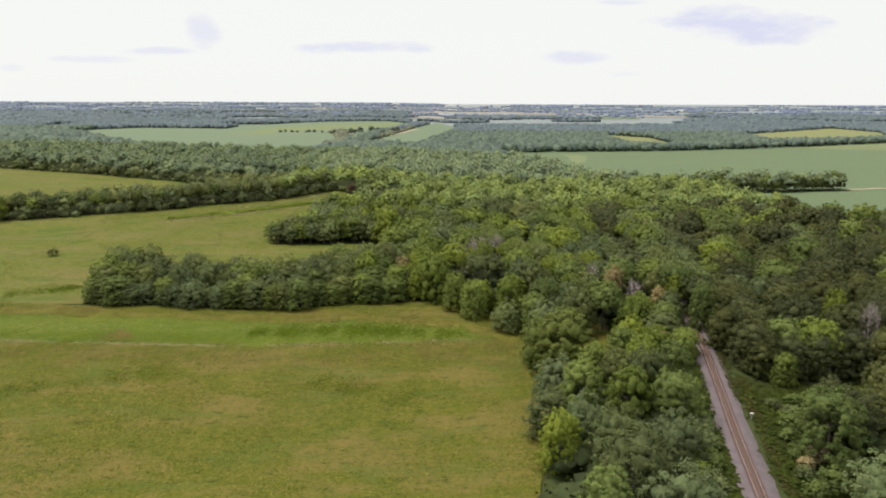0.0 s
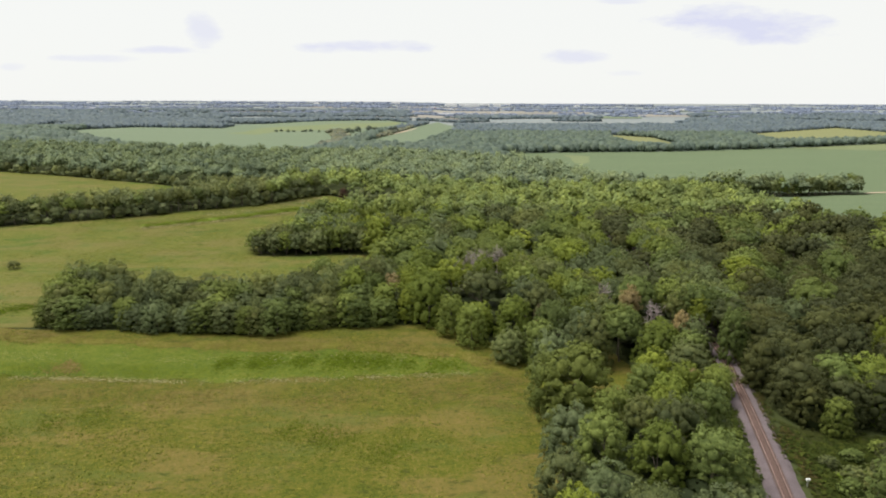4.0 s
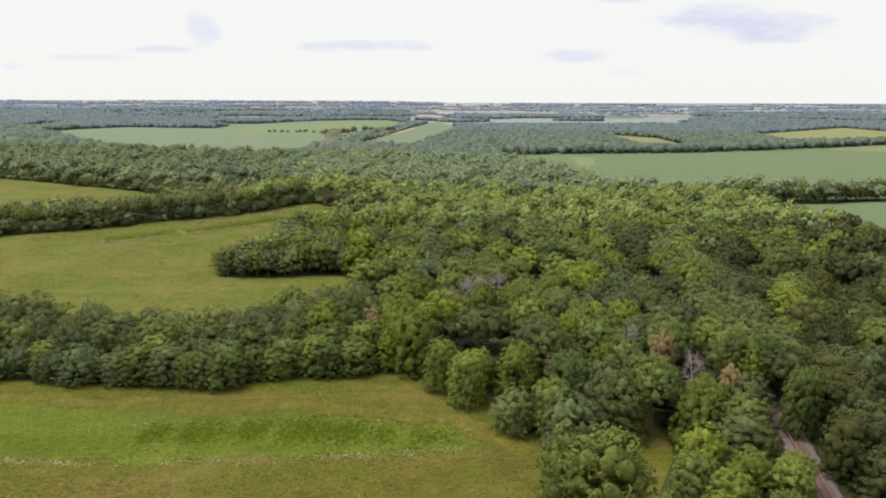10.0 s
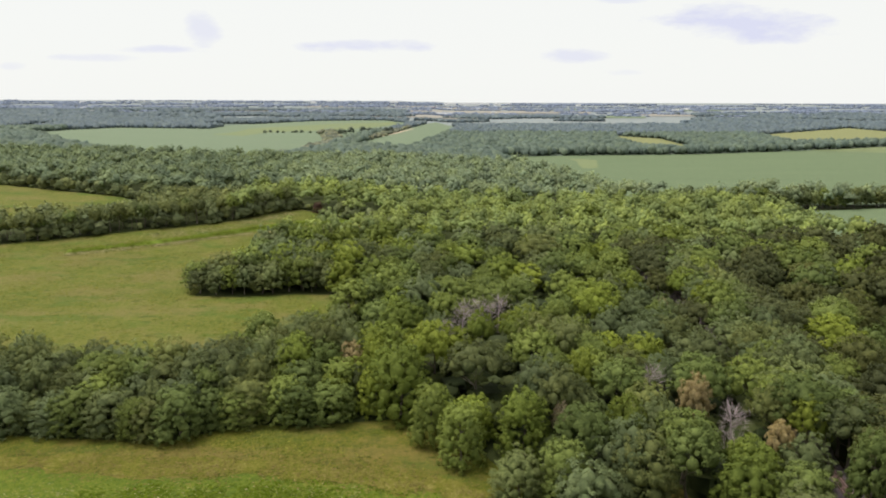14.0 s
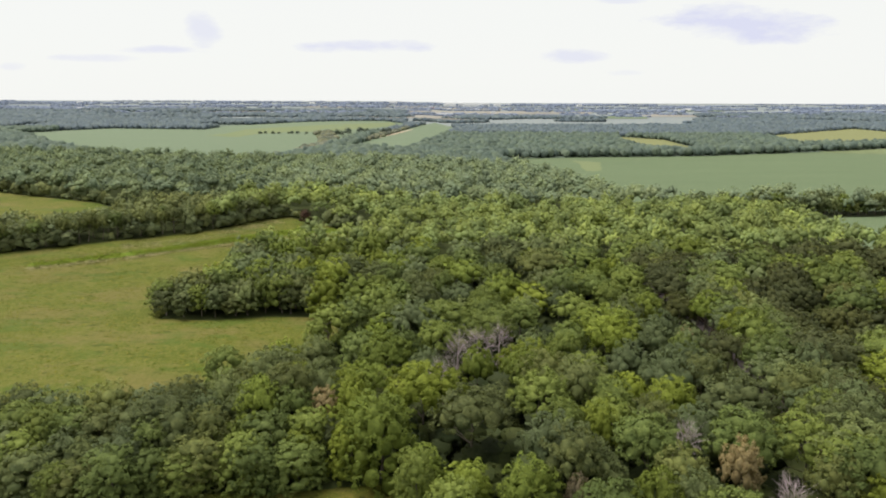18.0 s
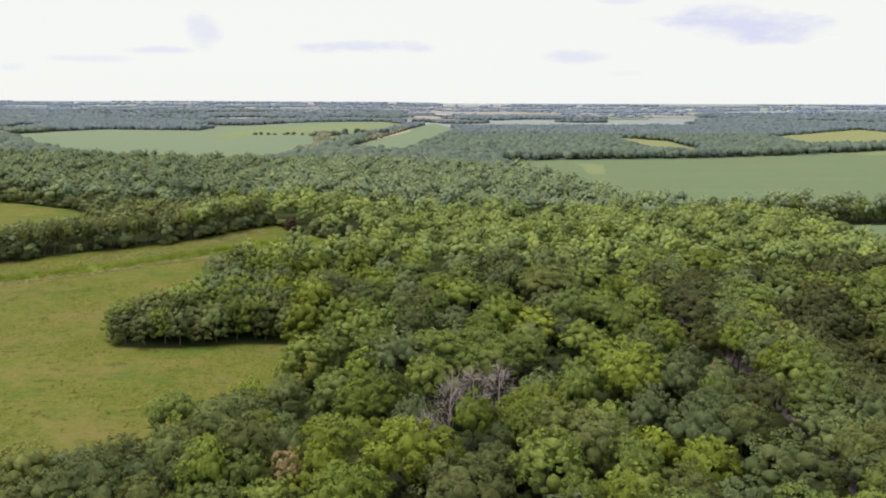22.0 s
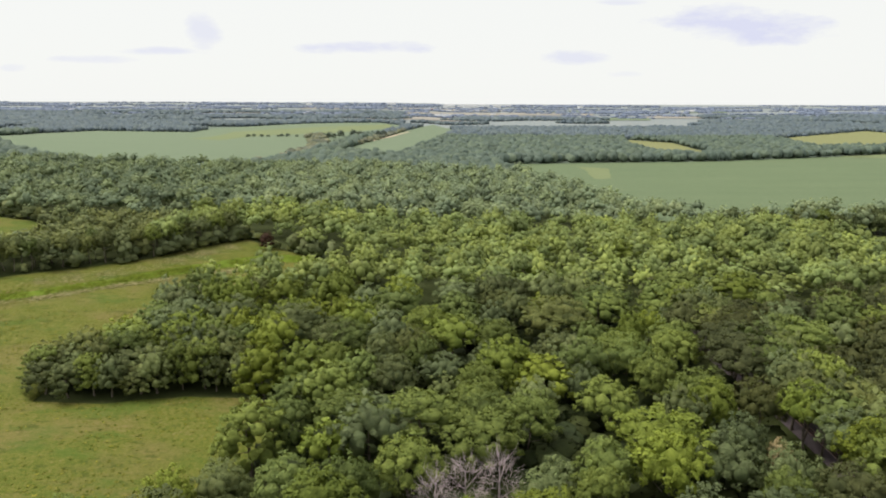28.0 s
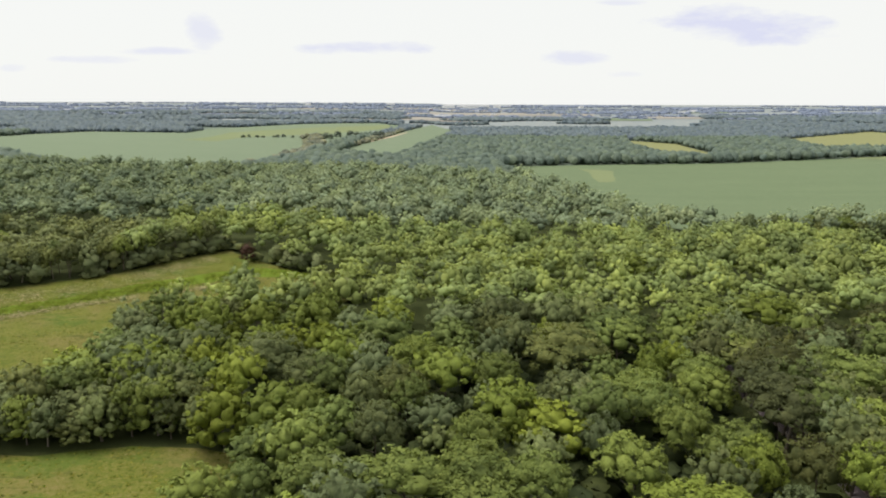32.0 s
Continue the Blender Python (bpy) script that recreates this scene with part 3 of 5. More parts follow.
def crown_mesh(g, shape, radius, low, high, clumps, per, leaf, core, lobes=15, ball=1, ball_fill=None):
    """A domed crown with bulging leaf masses and leaf sprays over them: vertices, triangles and normals."""
    big, small = lobes_of(g, lobes), lobes_of(g, lobes * 5)
    amp, amp2 = g.uniform(0.5, 1.25, lobes), g.uniform(0.3, 1.2, lobes * 5)
    vast, amp0 = lobes_of(g, 6), g.uniform(-0.25, 1.0, 6)
    wide = math.sqrt(4 * math.pi / lobes)
    mid, half = (low + high) / 2, (high - low) / 2
    sx, sz = {"tall": (0.88, 1.0), "flat": (1.06, 0.96), "round": (1.0, 1.0)}[shape]

    def out_to(d):
        a1 = np.arccos(np.clip(d @ big.T, -1, 1))
        a2 = np.arccos(np.clip(d @ small.T, -1, 1))
        b1 = (amp * np.exp(-((a1 / (wide * 0.5)) ** 2))).max(1)
        b2 = (amp2 * np.exp(-((a2 / (wide * 0.225)) ** 2))).max(1)
        a0_ = np.arccos(np.clip(d @ vast.T, -1, 1))
        b0 = (amp0 * np.exp(-((a0_ / 0.85) ** 2))).sum(1)
        r = 0.6 + 0.2 * b0 + 0.27 * b1 + 0.13 * b2
        lean = d - big[a1.argmin(1)]
        lean2 = d - small[a2.argmin(1)]
        return r, lean, lean2

    def place(d, r):
        full = 1.0 + (0.12 if shape == "tall" else 0.05) * (d[:, 2:] < 0)
        return np.c_[d[:, :2] * (radius * r * sx)[:, None] * full, mid + d[:, 2] * half * np.minimum(r, 1.05) * sz]

    verts, faces, norms = [], [], []

    def add(v_, f_, n_):
        faces.append(f_ + sum(len(q) for q in verts))
        verts.append(v_)
        norms.append(n_)

    iv, if_ = BALLS[core - 1]
    r, lean, lean2 = out_to(iv)
    add(place(iv, r * (0.8 if clumps else 1.0) * (1 + g.normal(0, 0.022, len(r)))), if_, iv * 0.6 + lean * 0.8 + [0, 0, 0.3])
    if clumps:
        # leaf masses set over the dome, each a small uneven dome with sprays standing out of it
        k = np.arange(clumps)
        span = 1.72 if low < 0 else 1.3
        up = 1 - span * (k + 0.5) / clumps
        turn = k * 2.39996 + g.uniform(0, 6.28)
        d = np.stack([np.cos(turn) * np.sqrt(1 - up * up), np.sin(turn) * np.sqrt(1 - up * up), up], 1) + g.normal(0, 0.5 / math.sqrt(clumps), (clumps, 3))
        d /= np.linalg.norm(d, axis=1, keepdims=True)
        r, lean, _ = out_to(d)
        size = radius * 1.9 / math.sqrt(clumps) * math.sqrt(span / 1.72) * g.uniform(0.6, 1.3, clumps)
        centre = place(d, r * (0.83 + g.normal(0, 0.05, clumps)))
        bv, bf = BALLS[ball - 1]
        for q in range(clumps):
            sx_, sy_, sz_ = size[q] * g.uniform(0.85, 1.2), size[q] * g.uniform(0.85, 1.2), size[q] * g.uniform(0.75, 1.05)
            ext = np.array([sx_, sy_, sz_])
            bump = 1 + g.normal(0, 0.1, (len(bv), 1))
            shown = bf[(bv[bf].mean(1) @ (d[q] + [0, 0, 0.5])) > -0.35]
            add(centre[q] + bv * ext * (0.78 if ball_fill is None else ball_fill) * bump, shown, bv * 0.45 + d[q] * 0.75 + lean[q] * 0.5 + [0, 0, 0.1])
            e = g.normal(0, 1, (per, 3)) + d[q] * 0.9 + [0, 0, 0.45]
            e /= np.linalg.norm(e, axis=1, keepdims=True)
            at = centre[q] + e * ext * g.uniform(0.66, 1.05, (per, 1))
            point = e * 0.7 + g.normal(0, 0.55, e.shape) + [0, 0, 0.35]
            point /= np.linalg.norm(point, axis=1, keepdims=True)
            across = np.cross(point, g.normal(0, 1, e.shape))
            across /= np.linalg.norm(across, axis=1, keepdims=True)
            ln = leaf * g.uniform(0.6, 1.4, (per, 1))
            wd = ln * g.uniform(0.32, 0.55, (per, 1))
            spray = np.stack([at - across * wd - point * ln * 0.25, at + across * wd - point * ln * 0.25, at + point * ln * 0.7], 1).reshape(-1, 3)
            soft_n = e * 0.5 + d[q] * 0.75 + lean[q] * 0.5 + g.normal(0, 0.1, e.shape) + [0, 0, 0.22]
            add(spray, np.arange(per * 3).reshape(-1, 3), np.repeat(soft_n, 3, axis=0))
    nn = np.concatenate(norms)
    return np.concatenate(verts), np.concatenate(faces), nn / np.linalg.norm(nn, axis=1, keepdims=True)


def billow_mesh(g, shape, radius, low, high, heads, puffs, per, leaf, skirt=0, rough=0.6):
    """A crown of several leafy heads, each built of small puffs with leaf sprays: vertices, triangles and normals."""
    up_long, spread_, drop = {"tall": (1.75, 0.52, 0.26), "flat": (1.05, 0.66, 0.2), "round": (1.2, 0.6, 0.3), "flame": (1.6, 0.58, 0.24)}[shape]
    deep = high - low
    cs, hs = [], []
    for k in range(heads):
        rr = math.sqrt((k + 0.35) / heads) * spread_
        th = k * 2.39996 + g.uniform(-0.35, 0.35)
        wide = radius * g.uniform(0.34, 0.5) * (1.12 - 0.35 * rr)
        tall = wide * up_long * g.uniform(0.85, 1.15)
        top = high - deep * (drop * (rr / spread_) ** 2 * g.uniform(0.5, 1.3) + abs(g.normal(0, 0.035)))
        cs.append((math.cos(th) * rr * radius, math.sin(th) * rr * radius, top - tall))
        hs.append((wide, wide, tall))
    for ring in range(1 + skirt):
        n = 6 + ring
        for k in range(n):
            th = (k + 0.5 * ring) * 6.283 / n + g.uniform(-0.3, 0.3)
            rr = (0.62 + 0.05 * ring) * g.uniform(0.88, 1.12) * radius
            wide = radius * g.uniform(0.32, 0.46)
            z = high - deep * ((0.5 if not skirt else 0.48 + 0.2 * ring) + g.normal(0, 0.04))
            cs.append((math.cos(th) * rr, math.sin(th) * rr, z))
            hs.append((wide, wide, wide * 1.2))
    cs, hs = np.array(cs), np.array(hs)
    nh = len(cs)
    verts, faces, norms = [], [], []
    count = [0]

    def add(v_, f_, n_):
        faces.append(f_ + count[0])
        verts.append(v_)
        norms.append(n_)
        count[0] += len(v_)

    iv, if_ = BALLS[0]
    mid = np.array([0, 0, low + deep * 0.45])
    bv, bf = BALLS[0]
    for q in range(nh):
        away = (cs[q] - mid) / [radius, radius, deep * 0.6]
        add(cs[q] + iv * hs[q] * 0.56 * (1 + g.normal(0, 0.05, (len(iv), 1))), if_, iv * 0.8 + away * 0.4)
        m = puffs
        k = np.arange(m)
        up = 1 - (1.3 if q < heads else 1.5) * (k + 0.5) / m
        turn = k * 2.39996 + g.uniform(0, 6.28)
        d = np.stack([np.cos(turn) * np.sqrt(1 - up * up), np.sin(turn) * np.sqrt(1 - up * up), up], 1) + g.normal(0, 0.16, (m, 3))
        d /= np.linalg.norm(d, axis=1, keepdims=True)
        at = cs[q] + d * hs[q] * g.uniform(0.8, 1.04, (m, 1))
        deepin = np.linalg.norm((at[:, None] - cs[None]) / hs[None], axis=2)
        deepin[:, q] = 9
        shown = (deepin.min(1) > 0.74) & ((d[:, :2] @ cs[q][:2]) / (np.hypot(*cs[q][:2]) + 0.01) > (-2 if q < heads else -0.15))
        for p, e in zip(at[shown], d[shown]):
            size = hs[q][0] * g.uniform(0.26, 0.46)
            ext = size * g.uniform(0.85, 1.2, 3)
            if per < 20:
                seen = bf[(bv[bf].mean(1) @ (e + [0, 0, 0.45])) > -0.25]
                add(p + bv * ext * 0.6 * (1 + g.normal(0, 0.16, (len(bv), 1))), seen, bv * 0.45 + e * 0.75 + away * 0.25)
            o = g.normal(0, 1, (per, 3)) + e * 0.8 + [0, 0, 0.5]
            o /= np.linalg.norm(o, axis=1, keepdims=True)
            root = p + o * ext * g.uniform(0.5, 1.05, (per, 1))
            flat_ = o + g.normal(0, 0.36, o.shape) + [0, 0, 0.15]
            flat_ /= np.linalg.norm(flat_, axis=1, keepdims=True)
            across = np.cross(flat_, g.normal(0, 1, o.shape))
            across /= np.linalg.norm(across, axis=1, keepdims=True)
            point = np.cross(flat_, across)
            ln = leaf * g.uniform(0.55, 1.45, (per, 1))
            wd = ln * g.uniform(0.34, 0.6, (per, 1))
            spray = np.stack([root - across * wd - point * ln * 0.3, root + across * wd - point * ln * 0.3, root + point * ln * 0.75], 1).reshape(-1, 3)
            soft_n = flat_ * rough + o * (0.85 - rough) + e * 0.55 + away * 0.25
            add(spray, np.arange(per * 3).reshape(-1, 3), np.repeat(soft_n, 3, axis=0))
    nn = np.concatenate(norms)
    return np.concatenate(verts), np.concatenate(faces), nn / np.linalg.norm(nn, axis=1, keepdims=True)


def limb(verts, faces, p0, p1, r0, r1, sides=6):
    p0, p1 = np.array(p0, float), np.array(p1, float)
    ax = (p1 - p0) / np.linalg.norm(p1 - p0)
    a = np.cross(ax, [0.3, 0.9, 0.2])
    a /= np.linalg.norm(a)
    b = np.cross(ax, a)
    n0 = sum(len(q) for q in verts)
    th = np.arange(sides) * 2 * np.pi / sides
    ring = np.cos(th)[:, None] * a + np.sin(th)[:, None] * b
    verts.append(np.vstack([p0 + ring * r0, p1 + ring * r1]))
    i = np.arange(sides)
    j = (i + 1) % sides
    faces.append(np.concatenate([np.stack([n0 + i, n0 + j, n0 + sides + j], 1), np.stack([n0 + i, n0 + sides + j, n0 + sides + i], 1)]))


def wood_mesh(name, g, mat, high, radius, girth=0.3, limbs=6, twigs=0):
    """A tapered trunk with limbs that fork."""
    verts, faces = [], []
    z, p, r = 0.0, np.zeros(3), girth
    p[2] = -0.4
    limb(verts, faces, p, (0, 0, 0.5), girth * 1.5, girth, 7)
    p = np.array([0, 0, 0.5])
    for k in range(4):
        q = p + np.array([g.normal(0, 0.25), g.normal(0, 0.25), high * 0.19])
        limb(verts, faces, p, q, r, r * 0.75, 7)
        p, r = q, r * 0.75
        for _ in range(limbs // 3):
            if k == 0 and not twigs:
                continue
            th = g.uniform(0, 6.28)
            e = p + np.array([math.cos(th) * radius * g.uniform(0.35, 0.65), math.sin(th) * radius * g.uniform(0.35, 0.65), high * g.uniform(0.08, 0.2)])
            limb(verts, faces, p, e, r * 0.6, r * 0.22, 5)
            for _ in range(twigs):
                s = g.uniform(0.45, 1.0)
                m0 = p + (e - p) * s
                limb(verts, faces, m0, m0 + np.array([*g.normal(0, radius * 0.18, 2), high * g.uniform(0.03, 0.13)]), r * 0.2, r * 0.05, 4)
    return mesh_from(name, np.concatenate(verts), np.concatenate(faces), mat, True)


def twig_mesh(g, mat, high, radius, n):
    """The bare outer twigs of a dead crown."""
    d = g.normal(0, 1, (n, 3)) + [0, 0, 0.7]
    d /= np.linalg.norm(d, axis=1, keepdims=True)
    base = np.c_[d[:, :2] * radius * 0.55, high * 0.62 + d[:, 2] * high * 0.26] * g.uniform(0.85, 1.05, (n, 1))
    tip = base + (d + g.normal(0, 0.45, d.shape)) * g.uniform(0.8, 2.2, (n, 1))
    side = np.cross(d, g.normal(0, 1, d.shape))
    side *= 0.042 / np.linalg.norm(side, axis=1, keepdims=True)
    vs_ = np.stack([base - side, base + side, tip], 1).reshape(-1, 3)
    return mesh_from("twig_crown", vs_, np.arange(len(vs_)).reshape(-1, 3), mat)


H0, R0 = 18.0, 6.2      # a standard tree's height and crown radius
SPECIES = {
    "oak_tree": dict(shape="round", leaf=0.34, heads=9, puffs=14, label="broad oak tree with a dense dark olive-green crown"),
    "maple_tree": dict(shape="flame", leaf=0.42, heads=7, puffs=14, label="full maple tree with a bright yellow-green crown"),
    "cottonwood_tree": dict(shape="tall", leaf=0.36, heads=7, puffs=14, label="tall cottonwood tree with a soft grey-green crown"),
    "ash_tree": dict(shape="flat", leaf=0.4, heads=8, puffs=13, label="spreading ash tree with a mid-green crown"),
}
WOODS_GROUP = "trees of the woodland"
STOCK = {}
for si, (kind_, sp) in enumerate(SPECIES.items()):
    for tier, (more, per, leaf) in {"near": (0.86, 40, 1.0), "mid": (0.55, 13, 1.55)}.items():
        for foot in ("wood", "edge"):
            for var in range(4 if tier == "near" else 3):
                g = np.random.default_rng(100 + si * 40 + var * 7 + (3 if foot == "edge" else 0))
                edge = foot == "edge"
                cv, cf, cn = billow_mesh(g, sp["shape"], R0, 0.0 if edge else 4.5, H0, sp["heads"] + int(g.integers(-1, 2)), int(sp["puffs"] * more), per, sp["leaf"] * leaf, 2 if edge and tier == "near" else 1 if edge else 0, 0.6 if tier == "near" else 0.3)
                crown = mesh_from("crown", cv, cf, LEAF[kind_], normals=cn)
                STOCK[kind_, tier, foot, var] = (wood_mesh("trunk", g, BARK, H0 * 0.8, R0, 0.34), crown)


def plant(kind_, x, y, high, radius, tier="near", foot="wood", g=rng, label="", crown_mat=None, group=WOODS_GROUP, name=""):
    nvar = 4 if tier == "near" else 3
    wood, crown = STOCK[kind_, tier, foot, int(g.integers(nvar))]
    ob = new(name or kind_)
    ob.location = (x, y, float(height(x, y)))
    ob.rotation_euler = (0, 0, g.uniform(0, 6.28))
    ob.scale = (radius / R0 * g.uniform(0.92, 1.08), radius / R0 * g.uniform(0.92, 1.08), high / H0)
    child("trunk", wood, ob)
    c = child("crown", crown, ob)
    if crown_mat is not None:
        c.material_slots[0].link = "OBJECT"
        c.material_slots[0].material = crown_mat
    return tagged(ob, label or SPECIES[kind_]["label"], "tree", group)


# trees that stand out: x, y, height, radius
TAKEN = []


def stand(kind_, rows, label="", foot="edge", mat=None, group=WOODS_GROUP):
    for x, y, hgt, rad in rows:
        dark_oak = kind_ == "oak_tree" and x > 78
        plant(kind_, x, y, hgt, rad, "near" if y < 400 else "mid", foot, label=label.replace("oak", "dark_oak") if dark_oak else label, crown_mat=DARK_OAK_LEAF if dark_oak else mat, group=group, name="hickory_tree" if dark_oak else "")
        TAKEN.append((x, y, rad))


CORNER_LEAF = leaf_material("corner_maple_leaves", (0.124, 0.151, 0.038), (0.160, 0.188, 0.050), vary=0.5)
stand("maple_tree", [(33, 178, 21.5, 8.2), (27, 185, 18, 5.8)], "large rounded maple standing free at the meadow corner", mat=CORNER_LEAF)
stand("oak_tree", [(35, 109, 18, 8.2), (34, 120, 18, 5.8), (90, 181, 16, 6.9), (88, 190, 16, 5), (85, 191, 15, 5.7), (95, 196, 18.5, 8.1), (69, 201, 12.5, 6.4), (115, 201, 18.5, 7.3), (97, 207, 18.5, 6.4)], "broad oak with a dense dark olive-green crown at the wood's edge", "edge")
stand("oak_tree", [(91, 214, 16, 6.4), (132, 223, 18.5, 8.8), (99, 226, 18.5, 11.5), (122, 229, 18.5, 9.8), (77, 232, 18.5, 5.6), (13, 258, 20, 8.3), (99, 264, 18.5, 7.8), (74, 267, 20, 9.7), (72, 285, 18.5, 6.7), (103, 289, 20, 11.1), (84, 336, 18.5, 6), (0, 354, 18.5, 6.9), (89, 356, 20, 10.5), (91, 365, 20, 10.7), (-4, 370, 18.5, 5.8), (4, 373, 18.5, 8), (95, 377, 20, 9.9), (-19, 381, 18.5, 6.5), (-33, 394, 18.5, 9.5), (47, 395, 21, 12.3)], "broad oak with a dense dark olive-green crown in the woodland canopy", "wood")
stand("maple_tree", [(23, 125, 15, 4.2), (43, 144, 17, 6.4), (51, 166, 15, 5.5), (55, 176, 14, 4.7), (109, 181, 17, 7.8), (62, 184, 14, 4.9), (130, 209, 18.5, 4.5), (62, 209, 15, 6), (23, 236, 17, 5.6), (-6, 256, 20, 7.7)], "maple with a bright yellow-green billowing crown at the wood's edge", "edge")
stand("maple_tree", [(66, 217, 15, 5.5), (82, 227, 16, 4.3), (44, 229, 18.5, 4.6), (39, 255, 18.5, 5.4), (59, 269, 18.5, 6.4), (116, 280, 20, 10), (16, 288, 18.5, 4.7), (94, 308, 18.5, 6.3), (55, 309, 20, 7.7), (92, 311, 18.5, 5.4), (56, 319, 20, 9.7), (91, 329, 18.5, 6.1), (73, 337, 18.5, 6.1), (69, 389, 18.5, 5), (76, 393, 18.5, 5), (-2, 427, 18.5, 8.2), (123, 440, 18.5, 11.7), (87, 484, 18.5, 10.8), (49, 496, 18.5, 12.2)], "maple with a bright yellow-green billowing crown in the woodland canopy", "wood")
stand("cottonwood_tree", [(41, 99, 16, 7.6), (48, 124, 16, 6.2), (29, 132, 16, 4.8), (20, 218, 12, 5.2)], "tall cottonwood with a soft grey-green crown at the wood's edge", "edge")
stand("cottonwood_tree", [(114, 230, 18, 6.4), (51, 230, 18, 5.4), (105, 232, 18, 7.7), (94, 251, 14, 3.6), (98, 269, 18, 6.1), (3, 289, 18, 5.4), (71, 293, 18, 8.6), (56, 294, 18, 6.9), (32, 303, 18, 5.8), (66, 312, 18, 7.1), (73, 321, 18, 6), (47, 350, 18, 5.8), (17, 428, 18, 9)], "tall cottonwood with a soft grey-green crown in the woodland canopy", "wood")
stand("ash_tree", [(27, 98, 16, 5), (54, 143, 16, 6.4), (33, 150, 16, 5.2), (39, 166, 15, 4.4), (61, 166, 15, 5.5), (68, 180, 11.5, 4.2), (51, 182, 14, 4.8), (100, 183, 16, 5.7), (71.5, 185, 9.5, 3.8), (71.5, 208, 12.5, 5.4), (85, 209, 17.5, 4.4), (29, 216, 15, 5.1), (9, 232, 15, 4.9), (2, 241, 15, 4.7), (-16, 306, 16, 6.7), (-21, 333, 16, 5.4)], "ash tree with a mid-green many-headed crown at the wood's edge", "edge")
stand("ash_tree", [(54, 218, 17, 6.3), (55, 224, 17, 6.5), (35, 225, 17.5, 6.6), (79, 248, 18, 7.1), (48, 250, 17.5, 7.1), (103, 254, 17.5, 5.3), (33, 255, 17.5, 5.1), (29, 268, 19, 7.6), (45, 269, 17.5, 5.5), (126, 276, 17.5, 6.3), (43, 285, 17.5, 6), (73, 300, 17.5, 4.8), (40, 301, 17.5, 5.7), (-4, 304, 17.5, 5.6), (43, 310, 17.5, 6), (6, 311, 17.5, 7.4), (21, 323, 17.5, 9.1), (21, 333, 17.5, 6.1), (32, 333, 17.5, 6.5), (-8, 334, 17.5, 9.5)], "ash tree with a mid-green many-headed crown in the woodland canopy", "wood")
stand("ash_tree", [(7, 334, 17.5, 10.3), (21, 338, 17.5, 7.6), (51, 340, 17.5, 7.6), (73, 343, 17.5, 7.7), (22, 352, 17.5, 5.9), (66, 354, 17.5, 6.2), (-16, 363, 17.5, 5.3), (62, 365, 17.5, 6.7), (6, 369, 17.5, 5.5), (60, 370, 17.5, 8.6), (77, 373, 17.5, 7.3), (-15, 381, 17.5, 7.5), (117, 382, 17.5, 10.1), (28, 383, 17.5, 6.6), (80, 383, 17.5, 7.1), (112, 387, 17.5, 7.6), (7, 396, 17.5, 7.1), (67, 413, 17.5, 8.6), (67, 420, 17.5, 11), (98, 433, 17.5, 9.5)], "ash tree with a mid-green many-headed crown in the woodland canopy", "wood")
stand("ash_tree", [(56, 442, 17.5, 7.6)], "ash tree with a mid-green many-headed crown in the woodland canopy", "wood")
stand("oak_tree", [(90, 177, 12, 5.2), (98, 176, 13, 5.6), (107, 176, 14, 6), (117, 177, 15, 6.4), (128, 178, 15, 6.5), (140, 180, 16, 7), (152, 182, 16, 7)], "dark broad tree at the far side of the weedy clearing")
stand("ash_tree", [(94.2, 170, 10, 3.2)], "slender young tree with bright yellowish leaves")
stand("oak_tree", [(91.5, 135, 15.5, 7.2), (104, 140, 14, 7.0), (115, 128, 15, 7.5), (118, 143, 14, 6.6), (131, 135, 14, 7.0)],
      "broad dark-leaved tree beside the weedy clearing")
stand("ash_tree", [(62, 238, 19, 4.0)], "withered tree with a pale brown crown", "wood", BROWN_LEAF)
stand("ash_tree", [(75, 224, 14, 3.0), (32, 236, 13, 2.5), (-20, 269, 15, 3.7), (80, 318, 13, 3.0), (66, 190, 9, 3)], "half-withered tree with thin brownish leaves", "wood", BROWN_LEAF)
stand("oak_tree", [(-75.5, 528, 9.5, 3.6)], "reddish bush at the meadow's upper corner", "edge", RED_LEAF)


def bare_tree(x, y, high, radius, seed, label):
    g = np.random.default_rng(seed)
    ob = tagged(new("dead_tree"), label, "tree", WOODS_GROUP)
    ob.location = (x, y, float(height(x, y)))
    me = wood_mesh("trunk", g, DEAD_WOOD, high, radius, 0.32, limbs=9, twigs=6)
    child("trunk", me, ob, "bare grey trunk with forked twigs")
    child("twig_crown", twig_mesh(g, DEAD_WOOD, high, radius, 380), ob, "fine bare grey twigs")
    TAKEN.append((x, y, radius * 0.75))


for n, (x, y, hgt, rad) in enumerate([(6, 281, 18, 4.5), (11, 300, 18, 5), (17, 304, 18.5, 6.5), (23, 306, 18.5, 6), (68, 231, 16, 4.0), (56, 250, 17, 3.6), (128, 188, 20, 4)]):
    bare_tree(x, y, hgt, rad, 900 + n, "dead grey leafless tree among green crowns")

